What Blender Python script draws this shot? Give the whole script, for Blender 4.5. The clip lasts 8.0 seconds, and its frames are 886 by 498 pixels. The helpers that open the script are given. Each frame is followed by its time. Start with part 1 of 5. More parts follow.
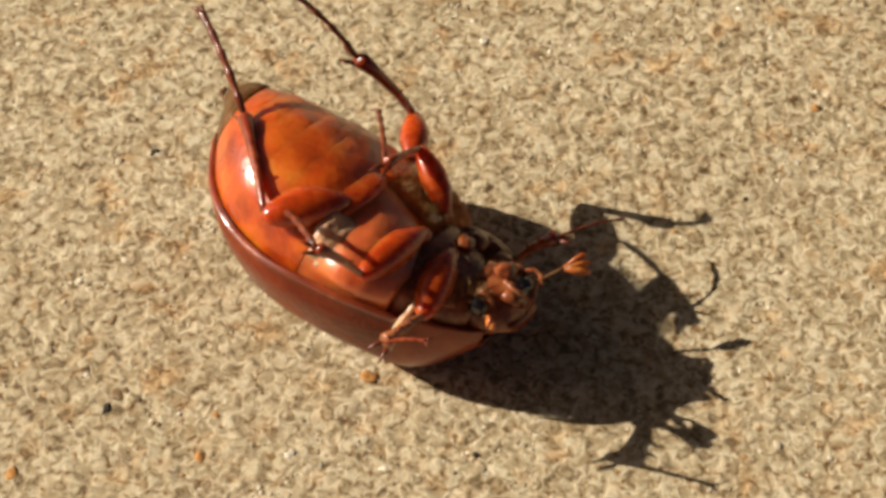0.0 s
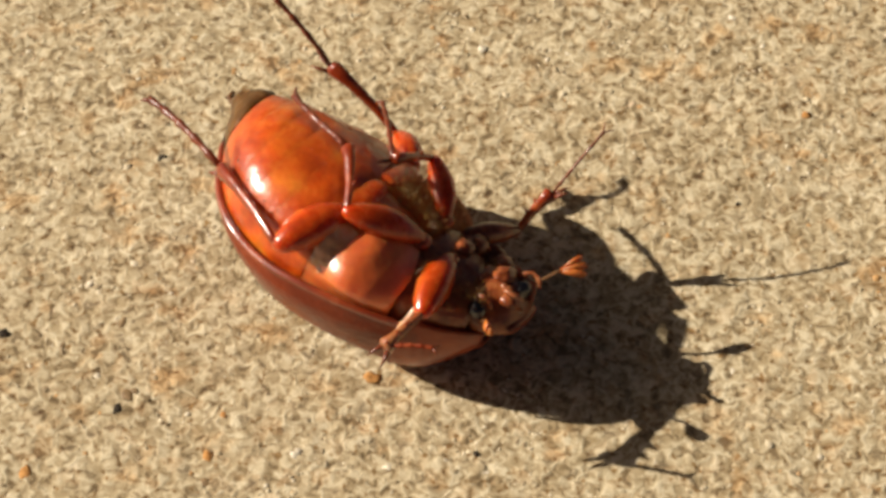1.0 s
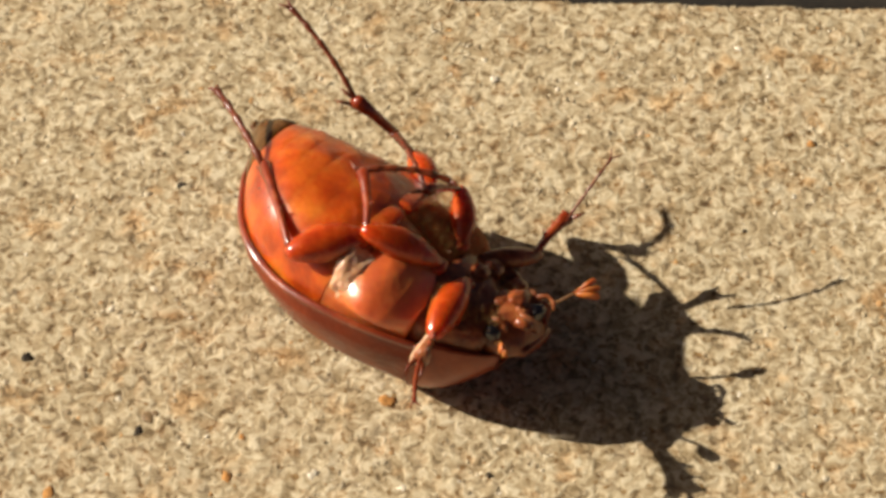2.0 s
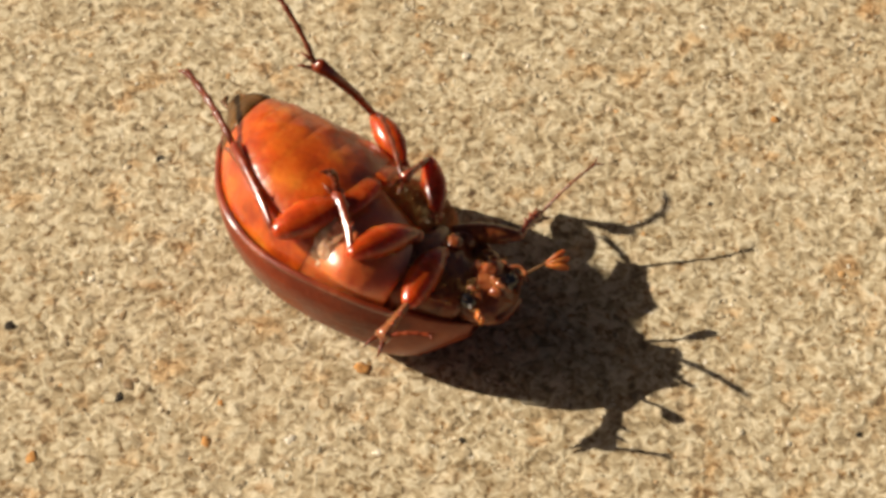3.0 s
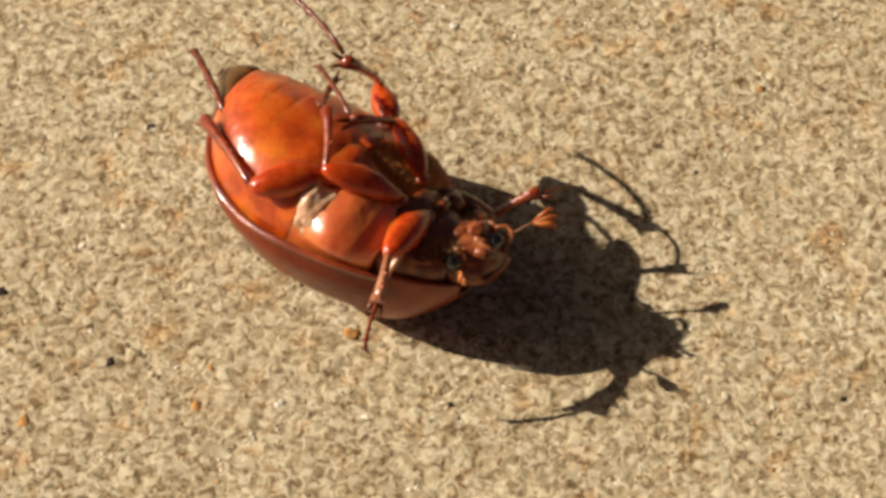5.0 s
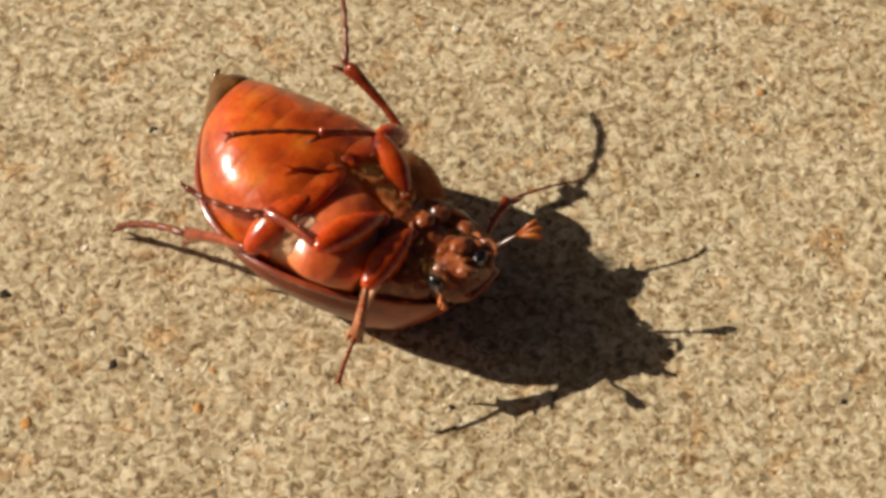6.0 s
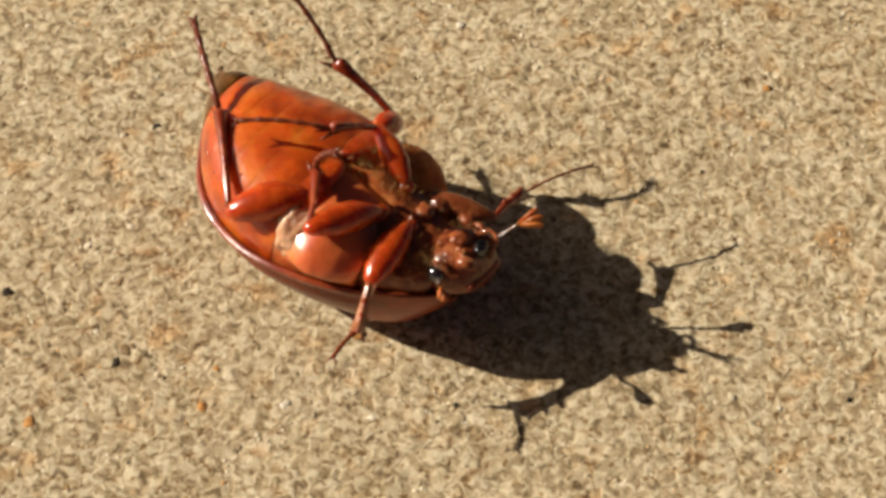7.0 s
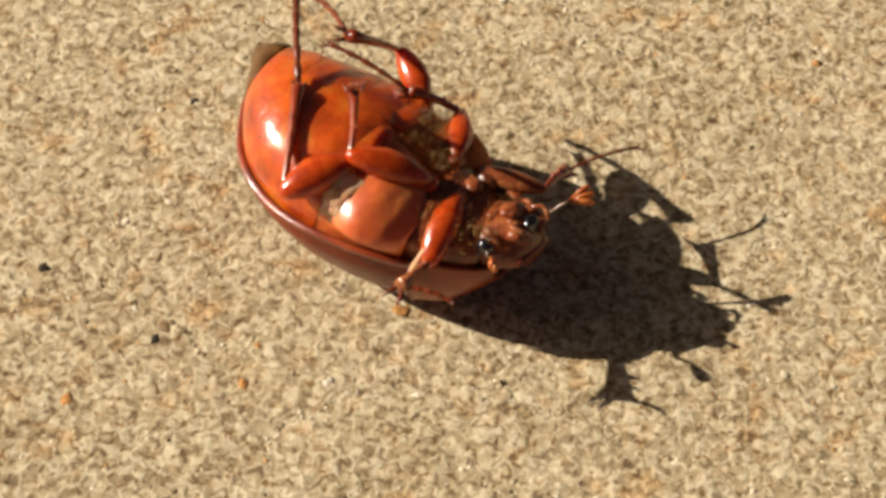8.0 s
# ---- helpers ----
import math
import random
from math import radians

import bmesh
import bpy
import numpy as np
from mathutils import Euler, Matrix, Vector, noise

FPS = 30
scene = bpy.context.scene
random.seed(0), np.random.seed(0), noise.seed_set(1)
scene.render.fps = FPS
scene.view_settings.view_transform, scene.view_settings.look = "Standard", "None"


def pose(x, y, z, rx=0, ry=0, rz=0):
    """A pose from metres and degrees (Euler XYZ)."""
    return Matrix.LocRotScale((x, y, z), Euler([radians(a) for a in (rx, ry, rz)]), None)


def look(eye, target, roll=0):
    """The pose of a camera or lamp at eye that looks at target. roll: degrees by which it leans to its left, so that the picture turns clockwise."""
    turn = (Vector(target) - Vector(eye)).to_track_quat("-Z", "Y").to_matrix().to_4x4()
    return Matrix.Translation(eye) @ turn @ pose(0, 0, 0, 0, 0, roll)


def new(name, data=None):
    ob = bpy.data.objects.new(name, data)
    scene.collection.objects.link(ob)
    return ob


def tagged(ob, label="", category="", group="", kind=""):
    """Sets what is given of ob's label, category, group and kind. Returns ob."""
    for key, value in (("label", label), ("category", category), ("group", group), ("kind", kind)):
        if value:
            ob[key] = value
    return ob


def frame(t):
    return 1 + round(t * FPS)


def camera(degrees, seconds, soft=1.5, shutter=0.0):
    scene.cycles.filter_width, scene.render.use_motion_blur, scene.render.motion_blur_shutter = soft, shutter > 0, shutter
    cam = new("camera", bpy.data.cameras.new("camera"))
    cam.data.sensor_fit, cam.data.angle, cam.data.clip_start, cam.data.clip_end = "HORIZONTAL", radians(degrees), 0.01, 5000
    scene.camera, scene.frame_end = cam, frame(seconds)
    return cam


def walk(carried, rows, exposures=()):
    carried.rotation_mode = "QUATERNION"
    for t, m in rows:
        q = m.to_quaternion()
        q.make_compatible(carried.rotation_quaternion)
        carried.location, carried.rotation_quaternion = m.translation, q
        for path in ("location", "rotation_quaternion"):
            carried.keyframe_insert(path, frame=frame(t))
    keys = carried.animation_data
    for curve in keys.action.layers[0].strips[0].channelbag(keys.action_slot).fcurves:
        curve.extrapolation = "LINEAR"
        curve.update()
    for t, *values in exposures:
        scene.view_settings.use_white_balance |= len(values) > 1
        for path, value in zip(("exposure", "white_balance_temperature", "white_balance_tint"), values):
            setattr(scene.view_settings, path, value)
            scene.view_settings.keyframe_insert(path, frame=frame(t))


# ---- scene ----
cam = camera(20.0, 8.0, soft=3.6)
PATH = [
    (0, (0.001605, -0.080447, 0.110011), (-0.001587, 0.000229, 0), -1.93),
    (0.2, (0.00148, -0.081174, 0.110671), (-0.001088, -0.000829, 0), -1.57),
    (0.5, (0.001292, -0.082265, 0.111659), (-0.00122, -0.0008, 0), -1.49),
    (0.8, (0.001026, -0.082015, 0.112804), (-0.001423, -0.000184, 0), -1.47),
    (1, (0.000848, -0.081848, 0.113567), (-0.001622, 0.000494, 0), -1.48),
    (1.2, (0.000751, -0.082161, 0.114131), (-0.001853, 0.001273, 0), -1.53),
    (2.3, (0.000217, -0.083886, 0.117231), (-0.002544, 0.002702, 0), -1.52),
    (2.5, (0.00012, -0.084199, 0.117794), (-0.002154, 0.001887, 0), -1.27),
    (2.7, (-0.000116, -0.085164, 0.118069), (-0.001585, 0.000984, 0), -0.81),
    (3, (-0.00047, -0.08661, 0.118482), (-0.000815, 0.000284, 0), -0.17),
    (3.2, (-0.000282, -0.086634, 0.118806), (-0.000158, 0.000224, 0), 0.08),
    (3.5, (0, -0.086671, 0.119292), (0, 0, 0), 0.00),
    (3.8, (-0.000758, -0.087496, 0.11904), (-0.00059, -0.000766, 0), 0.11),
    (4, (-0.001264, -0.088047, 0.118872), (-0.000572, -0.001142, 0), 0.41),
    (4.2, (-0.000998, -0.088118, 0.1188), (-0.000709, -0.00116, 0), 0.20),
    (4.5, (-0.000599, -0.088226, 0.118693), (-0.000364, -0.001951, 0), 0.18),
    (4.7, (-0.000584, -0.088249, 0.118765), (-0.000166, -0.002224, 0), 0.28),
    (5.8, (-0.000505, -0.088372, 0.119165), (-0.000049, -0.001784, 0), 0.32),
    (6, (-0.000491, -0.088395, 0.119238), (-0.000227, -0.001907, 0), 0.22),
    (6.2, (-0.000617, -0.088416, 0.118913), (-0.000595, -0.001825, 0), 0.09),
    (6.5, (-0.000805, -0.088447, 0.118427), (-0.000546, -0.002091, 0), 0.22),
    (6.8, (-0.000508, -0.088029, 0.118797), (-0.000563, -0.001804, 0), 0.03),
    (7, (-0.000309, -0.087751, 0.119044), (-0.000475, -0.002095, 0), -0.04),
    (7.2, (-0.00067, -0.087719, 0.118595), (-0.000742, -0.002189, 0), 0.01),
    (7.5, (-0.001211, -0.087671, 0.117921), (-0.00151, -0.002851, 0), -0.12),
    (7.8, (-0.002075, -0.087788, 0.11632), (-0.002405, -0.00374, 0), -0.10),
    (8, (-0.00265, -0.087866, 0.115253), (-0.003037, -0.003812, 0), -0.10),
]
walk(cam, [(t, look(eye, target, roll)) for t, eye, target, roll in PATH], [(0.0, 0.32, 7450, 12), (1.0, 0.40, 7450, 12), (2.5, 0.44, 7450, 12), (4.6, 0.38, 7450, 12), (5.9, 0.26, 7450, 12), (7.0, 0.29, 7450, 12), (8.0, 0.41, 7450, 12)])

# ---- light: low, clear sun from behind the beetle's tail ----
SUN_ELEVATION, SHADOW = 32.6, Vector((0.985, -0.174, 0))
world = bpy.data.worlds.new("world")
scene.world = world
world.use_nodes = True
sky = world.node_tree.nodes.new("ShaderNodeTexSky")
sky.sky_type, sky.sun_disc = "NISHITA", False
sky.air_density, sky.dust_density, sky.ozone_density = 0.1, 1.6, 0.0
sky.sun_elevation = radians(SUN_ELEVATION)
sky.sun_rotation = math.atan2(-SHADOW.x, -SHADOW.y)
back = world.node_tree.nodes["Background"]
back.inputs["Strength"].default_value = 0.05
world.node_tree.links.new(sky.outputs["Color"], back.inputs["Color"])
sun = new("sun", bpy.data.lights.new("sun", "SUN"))
sun.data.energy, sun.data.angle, sun.data.color = 5.0, radians(0.53), (0.99, 1.0, 0.96)
sun_from = Vector((-SHADOW.x, -SHADOW.y, 0)).normalized() * math.cos(radians(SUN_ELEVATION)) + Vector((0, 0, math.sin(radians(SUN_ELEVATION))))
sun.matrix_world = look(sun_from * 2, (0, 0, 0))

# ---- materials ----
MM = 0.001


def shader(name):
    m = bpy.data.materials.new(name)
    m.use_nodes = True
    n = m.node_tree.nodes
    return m, n, m.node_tree.links, n["Principled BSDF"]


def noise_node(n, links, scale, detail=3.0, rough=0.55, coords=None, kind="ShaderNodeTexNoise"):
    tex = n.new(kind)
    tex.inputs["Scale"].default_value = scale
    if kind == "ShaderNodeTexNoise":
        tex.inputs["Detail"].default_value, tex.inputs["Roughness"].default_value = detail, rough
    if coords:
        links.new(coords, tex.inputs["Vector"])
    return tex


def ramp_node(n, links, source, stops):
    ramp = n.new("ShaderNodeValToRGB")
    while len(ramp.color_ramp.elements) < len(stops):
        ramp.color_ramp.elements.new(0.5)
    for e, (at, colour) in zip(ramp.color_ramp.elements, stops):
        e.position, e.color = at, (*colour, 1)
    links.new(source, ramp.inputs["Fac"])
    return ramp


def chitin(name, dark, mid, light, rough=0.26, coat=0.5, glow=0.0, scale=900.0, bump=0.25, fine=9000.0, ior=1.55, depth=0.0006, rise=0.00004, specular=0.5, polish=0.14):
    """Insect shell: mottled, with fine punctures, waxy gloss."""
    m, n, links, bsdf = shader(name)
    place = n.new("ShaderNodeTexCoord").outputs["Object"]
    patch = noise_node(n, links, scale, 4.0, 0.6, place)
    tone = ramp_node(n, links, patch.outputs["Fac"], [(0.3, dark), (0.52, mid), (0.75, light)])
    links.new(tone.outputs["Color"], bsdf.inputs["Base Color"])
    grain = noise_node(n, links, fine, 2.0, 0.5, place)
    gloss = n.new("ShaderNodeMapRange")
    gloss.inputs["To Min"].default_value, gloss.inputs["To Max"].default_value = rough * 0.75, rough * 1.35
    links.new(patch.outputs["Fac"], gloss.inputs["Value"])
    links.new(gloss.outputs["Result"], bsdf.inputs["Roughness"])
    relief = n.new("ShaderNodeBump")
    relief.inputs["Strength"].default_value, relief.inputs["Distance"].default_value = bump, rise
    links.new(grain.outputs["Fac"], relief.inputs["Height"])
    links.new(relief.outputs["Normal"], bsdf.inputs["Normal"])
    bsdf.inputs["Coat Weight"].default_value, bsdf.inputs["Coat Roughness"].default_value = coat, polish
    bsdf.inputs["Specular IOR Level"].default_value = specular
    bsdf.inputs["IOR"].default_value = ior
    if glow:
        bsdf.inputs["Subsurface Weight"].default_value = glow
        bsdf.inputs["Subsurface Radius"].default_value = (1.0, 0.35, 0.12)
        bsdf.inputs["Subsurface Scale"].default_value = depth
    return m


ELYTRA = chitin("wing_case_shell", (0.1, 0.01, 0.003), (0.17, 0.02, 0.005), (0.26, 0.04, 0.009), 0.34, 0.35, 0.0, 420, 1.0, 3000, 1.4, rise=0.00007, specular=0.25, polish=0.16)
BELLY = chitin("belly_shell", (0.28, 0.024, 0.003), (0.59, 0.085, 0.007), (0.78, 0.2, 0.022), 0.32, 1.0, 0.6, 420, 0.9, 800, 1.5, 0.0014, 0.0002, specular=0.3, polish=0.27)
PLATE = chitin("breast_plate_shell", (0.48, 0.075, 0.02), (0.64, 0.14, 0.035), (0.76, 0.23, 0.07), 0.32, 1.0, 0.6, 500, 0.6, 800, 1.5, 0.0012, 0.0002, polish=0.29)
DOWNY = chitin("downy_breast_shell", (0.32, 0.065, 0.016), (0.5, 0.13, 0.034), (0.64, 0.25, 0.08), 0.6, 0.0, 0.5, 900, 1.0, 2600, 1.4, 0.0012, 0.0001, specular=0.15)
LIMB = chitin("leg_shell", (0.26, 0.021, 0.003), (0.48, 0.06, 0.007), (0.6, 0.115, 0.016), 0.26, 0.7, 0.8, 700, 0.6, 2600, 1.42, 0.0016, specular=0.35, polish=0.2)
SHIN = chitin("shin_shell", (0.13, 0.013, 0.004), (0.25, 0.032, 0.007), (0.36, 0.07, 0.016), 0.24, 0.9, 0.25, 900, 0.7, 2600, 1.45, 0.0006, specular=0.4, polish=0.13)
TARSUS = chitin("foot_shell", (0.08, 0.013, 0.004), (0.15, 0.025, 0.007), (0.22, 0.045, 0.012), 0.34, 0.15, 0.1, 1200, 0.3, 9000, 1.45)
FOREFOOT = chitin("fore_foot_shell", (0.1, 0.014, 0.005), (0.18, 0.026, 0.008), (0.26, 0.05, 0.015), 0.5, 0.0, 0.1, 1200, 0.3, 9000, 1.4, specular=0.12)
DARK = chitin("dark_shell", (0.05, 0.018, 0.006), (0.12, 0.045, 0.013), (0.24, 0.11, 0.035), 0.22, 0.9, 0.0, 1100, 0.4)
HEAD = chitin("head_shell", (0.11, 0.024, 0.008), (0.24, 0.055, 0.017), (0.42, 0.15, 0.05), 0.28, 0.45, 0.3, 1300, 0.8, 3000, 1.45, rise=0.00008, specular=0.3, polish=0.13)
CLUB = chitin("antenna_shell", (0.4, 0.09, 0.016), (0.54, 0.14, 0.022), (0.62, 0.22, 0.04), 0.4, 0.2, 0.3, 1500, 0.2)
PALE = chitin("pale_membrane", (0.5, 0.2, 0.085), (0.64, 0.34, 0.19), (0.77, 0.58, 0.42), 0.4, 0.4, 0.3, 700, 0.4)
RIM = chitin("wing_case_rim_shell", (0.13, 0.016, 0.005), (0.24, 0.032, 0.008), (0.36, 0.07, 0.02), 0.24, 1.0, 0.0, 420, 0.5, 2600, 1.55, specular=0.7, polish=0.3)
SHIELD = chitin("neck_shield_shell", (0.13, 0.018, 0.006), (0.25, 0.038, 0.012), (0.36, 0.075, 0.026), 0.34, 0.4, 0.0, 500, 0.6, 4200, 1.4, specular=0.25, polish=0.2)
TAIL = chitin("tail_plate_shell", (0.05, 0.02, 0.005), (0.1, 0.04, 0.01), (0.22, 0.085, 0.02), 0.3, 0.4, 0.1, 1100, 1.0, 1600, specular=0.1, rise=0.00008, polish=0.08)
# lighter than SHIN: the near fore shin's glossy reflection is put into the colour
PALE_SHEEN = chitin("pale_sheen_shell", (0.18, 0.045, 0.014), (0.32, 0.095, 0.034), (0.46, 0.2, 0.085), 0.2, 0.6, 0.2, 900, 0.5, 2600)
EYE = chitin("eye_shell", (0.004, 0.003, 0.004), (0.008, 0.006, 0.007), (0.02, 0.014, 0.012), 0.08, 0.9, 0.0, 2000, 0.1)
HAIR = chitin("hair", (0.32, 0.12, 0.025), (0.5, 0.24, 0.055), (0.62, 0.4, 0.13), 0.5, 0.1, 0.2, 3000, 0.1)


def n_shift(n, links, coords):
    """The same coordinates, moved aside, for an independent pattern."""
    move = n.new("ShaderNodeMapping")
    move.inputs["Location"].default_value = (0.7, 0.3, 0.1)
    links.new(coords, move.inputs["Vector"])
    return move.outputs["Vector"]


def concrete():
    m, n, links, bsdf = shader("sandy_concrete")
    place = n.new("ShaderNodeTexCoord").outputs["Object"]
    cells = noise_node(n, links, 1150, coords=place, kind="ShaderNodeTexVoronoi")
    wide = noise_node(n, links, 60, 4.0, 0.6, place)
    mid = noise_node(n, links, 420, 4.0, 0.65, place)
    fine = noise_node(n, links, 1750, 2.0, 0.55, place)
    fine.inputs["Distortion"].default_value = 0.9
    split = n.new("ShaderNodeSeparateColor")
    links.new(cells.outputs["Color"], split.inputs["Color"])
    grains = ramp_node(n, links, split.outputs["Red"], [(0.0, (0.26, 0.18, 0.09)), (0.3, (0.40, 0.3, 0.17)), (0.6, (0.52, 0.41, 0.255)), (0.85, (0.68, 0.57, 0.4)), (0.97, (0.5, 0.27, 0.11))])
    # brown to cream paste, following the bump: fine relief shade put into the colour
    paste_shade = ramp_node(n, links, fine.outputs["Fac"], [(0.33, (0.11, 0.06, 0.02)), (0.42, (0.355, 0.255, 0.135)), (0.51, (0.52, 0.407, 0.254)), (0.62, (0.755, 0.645, 0.455))])
    mix = n.new("ShaderNodeMix")
    mix.data_type = "RGBA"
    mix.inputs["Factor"].default_value = 0.76
    links.new(grains.outputs["Color"], mix.inputs["A"])
    links.new(paste_shade.outputs["Color"], mix.inputs["B"])
    stain = ramp_node(n, links, wide.outputs["Fac"], [(0.3, (0.86, 0.84, 0.80)), (0.7, (1.0, 1.0, 1.0))])
    patch = ramp_node(n, links, mid.outputs["Fac"], [(0.3, (0.84, 0.8, 0.74)), (0.65, (1.0, 1.0, 1.0))])
    rust = ramp_node(n, links, noise_node(n, links, 330, 3.0, 0.6, n_shift(n, links, place)).outputs["Fac"], [(0.56, (1.0, 1.0, 1.0)), (0.68, (0.98, 0.8, 0.63))])
    pits = ramp_node(n, links, noise_node(n, links, 1900, 1.0, 0.5, n_shift(n, links, place)).outputs["Fac"], [(0.62, (1.0, 1.0, 1.0)), (0.7, (0.5, 0.36, 0.2))])
    for tone in (stain, patch, rust, pits):
        times = n.new("ShaderNodeMix")
        times.data_type, times.blend_type = "RGBA", "MULTIPLY"
        times.inputs["Factor"].default_value = 1.0
        links.new(mix.outputs["Result"], times.inputs["A"])
        links.new(tone.outputs["Color"], times.inputs["B"])
        mix = times
    links.new(mix.outputs["Result"], bsdf.inputs["Base Color"])
    bsdf.inputs["Roughness"].default_value = 0.85
    relief = n.new("ShaderNodeBump")
    relief.inputs["Strength"].default_value, relief.inputs["Distance"].default_value = 0.65, 0.00018
    links.new(fine.outputs["Fac"], relief.inputs["Height"])
    links.new(relief.outputs["Normal"], bsdf.inputs["Normal"])
    return m


def grain_mix():
    """Sand grains set in the concrete: each its own tint."""
    m, n, links, bsdf = shader("sand_grain_mix")
    each = n.new("ShaderNodeNewGeometry").outputs["Random Per Island"]
    tint = ramp_node(n, links, each, [(0.0, (0.20, 0.13, 0.06)), (0.22, (0.40, 0.295, 0.175)), (0.55, (0.53, 0.42, 0.265)), (0.85, (0.66, 0.55, 0.39)), (0.945, (0.74, 0.64, 0.49)), (0.97, (0.5, 0.27, 0.1))])
    place = n.new("ShaderNodeTexCoord").outputs["Object"]
    fine = noise_node(n, links, 2600, 2.0, 0.5, place)
    shade = ramp_node(n, links, fine.outputs["Fac"], [(0.3, (0.72, 0.7, 0.66)), (0.65, (1, 1, 1))])
    times = n.new("ShaderNodeMix")
    times.data_type, times.blend_type = "RGBA", "MULTIPLY"
    times.inputs["Factor"].default_value = 1.0
    links.new(tint.outputs["Color"], times.inputs["A"])
    links.new(shade.outputs["Color"], times.inputs["B"])
    links.new(times.outputs["Result"], bsdf.inputs["Base Color"])
    bsdf.inputs["Roughness"].default_value = 0.7
    return m


def mineral(name, dark, light, rough=0.6):
    m, n, links, bsdf = shader(name)
    place = n.new("ShaderNodeTexCoord").outputs["Object"]
    fine = noise_node(n, links, 3500, 4.0, 0.6, place)
    tone = ramp_node(n, links, fine.outputs["Fac"], [(0.3, dark), (0.7, light)])
    links.new(tone.outputs["Color"], bsdf.inputs["Base Color"])
    bsdf.inputs["Roughness"].default_value = rough
    return m


CONCRETE = concrete()
GRAINS = grain_mix()
CHIP = mineral("black_grit", (0.012, 0.007, 0.003), (0.05, 0.03, 0.014), 0.9)
OCHRE = mineral("ochre_stone", (0.34, 0.13, 0.025), (0.52, 0.25, 0.07), 0.85)
BROWN = mineral("brown_stone", (0.13, 0.075, 0.032), (0.28, 0.17, 0.075))
QUARTZ = mineral("quartz", (0.6, 0.5, 0.36), (0.75, 0.68, 0.55), 0.35)
STRIP = mineral("groove_strip", (0.012, 0.009, 0.006), (0.03, 0.022, 0.015), 0.9)


# ---- mesh helpers ----
def part(name, mesh, material, parent, label=""):
    ob = new(name, mesh)
    mesh.materials.clear()
    mesh.materials.append(material)
    ob.parent = parent
    return tagged(ob, label)


def mesh_of(name, verts, faces, smooth=True):
    me = bpy.data.meshes.new(name)
    me.from_pydata([tuple(float(c) * MM for c in v) for v in verts], [], faces)
    bm = bmesh.new()
    bm.from_mesh(me)
    bmesh.ops.recalc_face_normals(bm, faces=bm.faces)
    bm.to_mesh(me)
    bm.free()
    me.polygons.foreach_set("use_smooth", [smooth] * len(me.polygons))
    return me


def rings(loops, caps=True):
    """Verts and faces of a tube through loops of equal length."""
    n = len(loops[0])
    verts = [p for loop in loops for p in loop]
    faces = []
    for i in range(len(loops) - 1):
        for j in range(n):
            k = (j + 1) % n
            faces.append((i * n + j, i * n + k, (i + 1) * n + k, (i + 1) * n + j))
    if caps:
        faces.append(tuple(range(n))[::-1])
        faces.append(tuple((len(loops) - 1) * n + j for j in range(n)))
    return verts, faces


def joined(*pieces):
    verts, faces = [], []
    for v, f in pieces:
        at = len(verts)
        verts += list(v)
        faces += [tuple(i + at for i in face) for face in f]
    return verts, faces


def tube(points, radii, sides=10, flat=1.0):
    """A round or flattened limb along points."""
    loops = []
    pts = [Vector(p) for p in points]
    side = None
    for i, p in enumerate(pts):
        ahead = (pts[min(i + 1, len(pts) - 1)] - pts[max(i - 1, 0)]).normalized()
        if side is None:
            side = ahead.cross(Vector((0, 0, 1)))
            if side.length < 0.1:
                side = ahead.cross(Vector((0, 1, 0)))
        side = (side - ahead * side.dot(ahead)).normalized()
        up = side.cross(ahead)
        r = radii[i] if isinstance(radii, (list, tuple)) else radii
        loops.append([p + side * (r * flat * math.cos(a)) + up * (r * math.sin(a)) for a in (2 * math.pi * k / sides for k in range(sides))])
    return rings(loops)


def ball(centre, radii, nu=12, nv=8, wobble=0.0, seed=0):
    loops = []
    for i in range(nv + 1):
        th = math.pi * min(max(i / nv, 0.02), 0.98)
        loop = []
        for k in range(nu):
            a = 2 * math.pi * k / nu
            d = Vector((math.sin(th) * math.cos(a), math.sin(th) * math.sin(a), math.cos(th)))
            s = 1 + wobble * noise.noise(d * 1.7 + Vector((seed * 3.1, 0, 0)))
            loop.append(Vector((centre[0] + d.x * radii[0] * s, centre[1] + d.y * radii[1] * s, centre[2] + d.z * radii[2] * s)))
        loops.append(loop)
    return rings(loops)


def graded(lo, hi, step, far):
    """Coordinates: even steps in the middle, growing out to the horizon."""
    mid = list(np.arange(lo, hi + step / 2, step))
    out, s = [], step
    x = hi
    while x < far:
        s *= 1.35
        x += s
        out.append(x)
    low, s = [], step
    x = lo
    while x > -far:
        s *= 1.35
        x -= s
        low.append(x)
    return np.array(low[::-1] + mid + out)


# groove added along the far side, with a dark strip in it
GROOVE_Y, GROOVE_SLOPE, GROOVE_W = 21.7, -0.037, 9.0


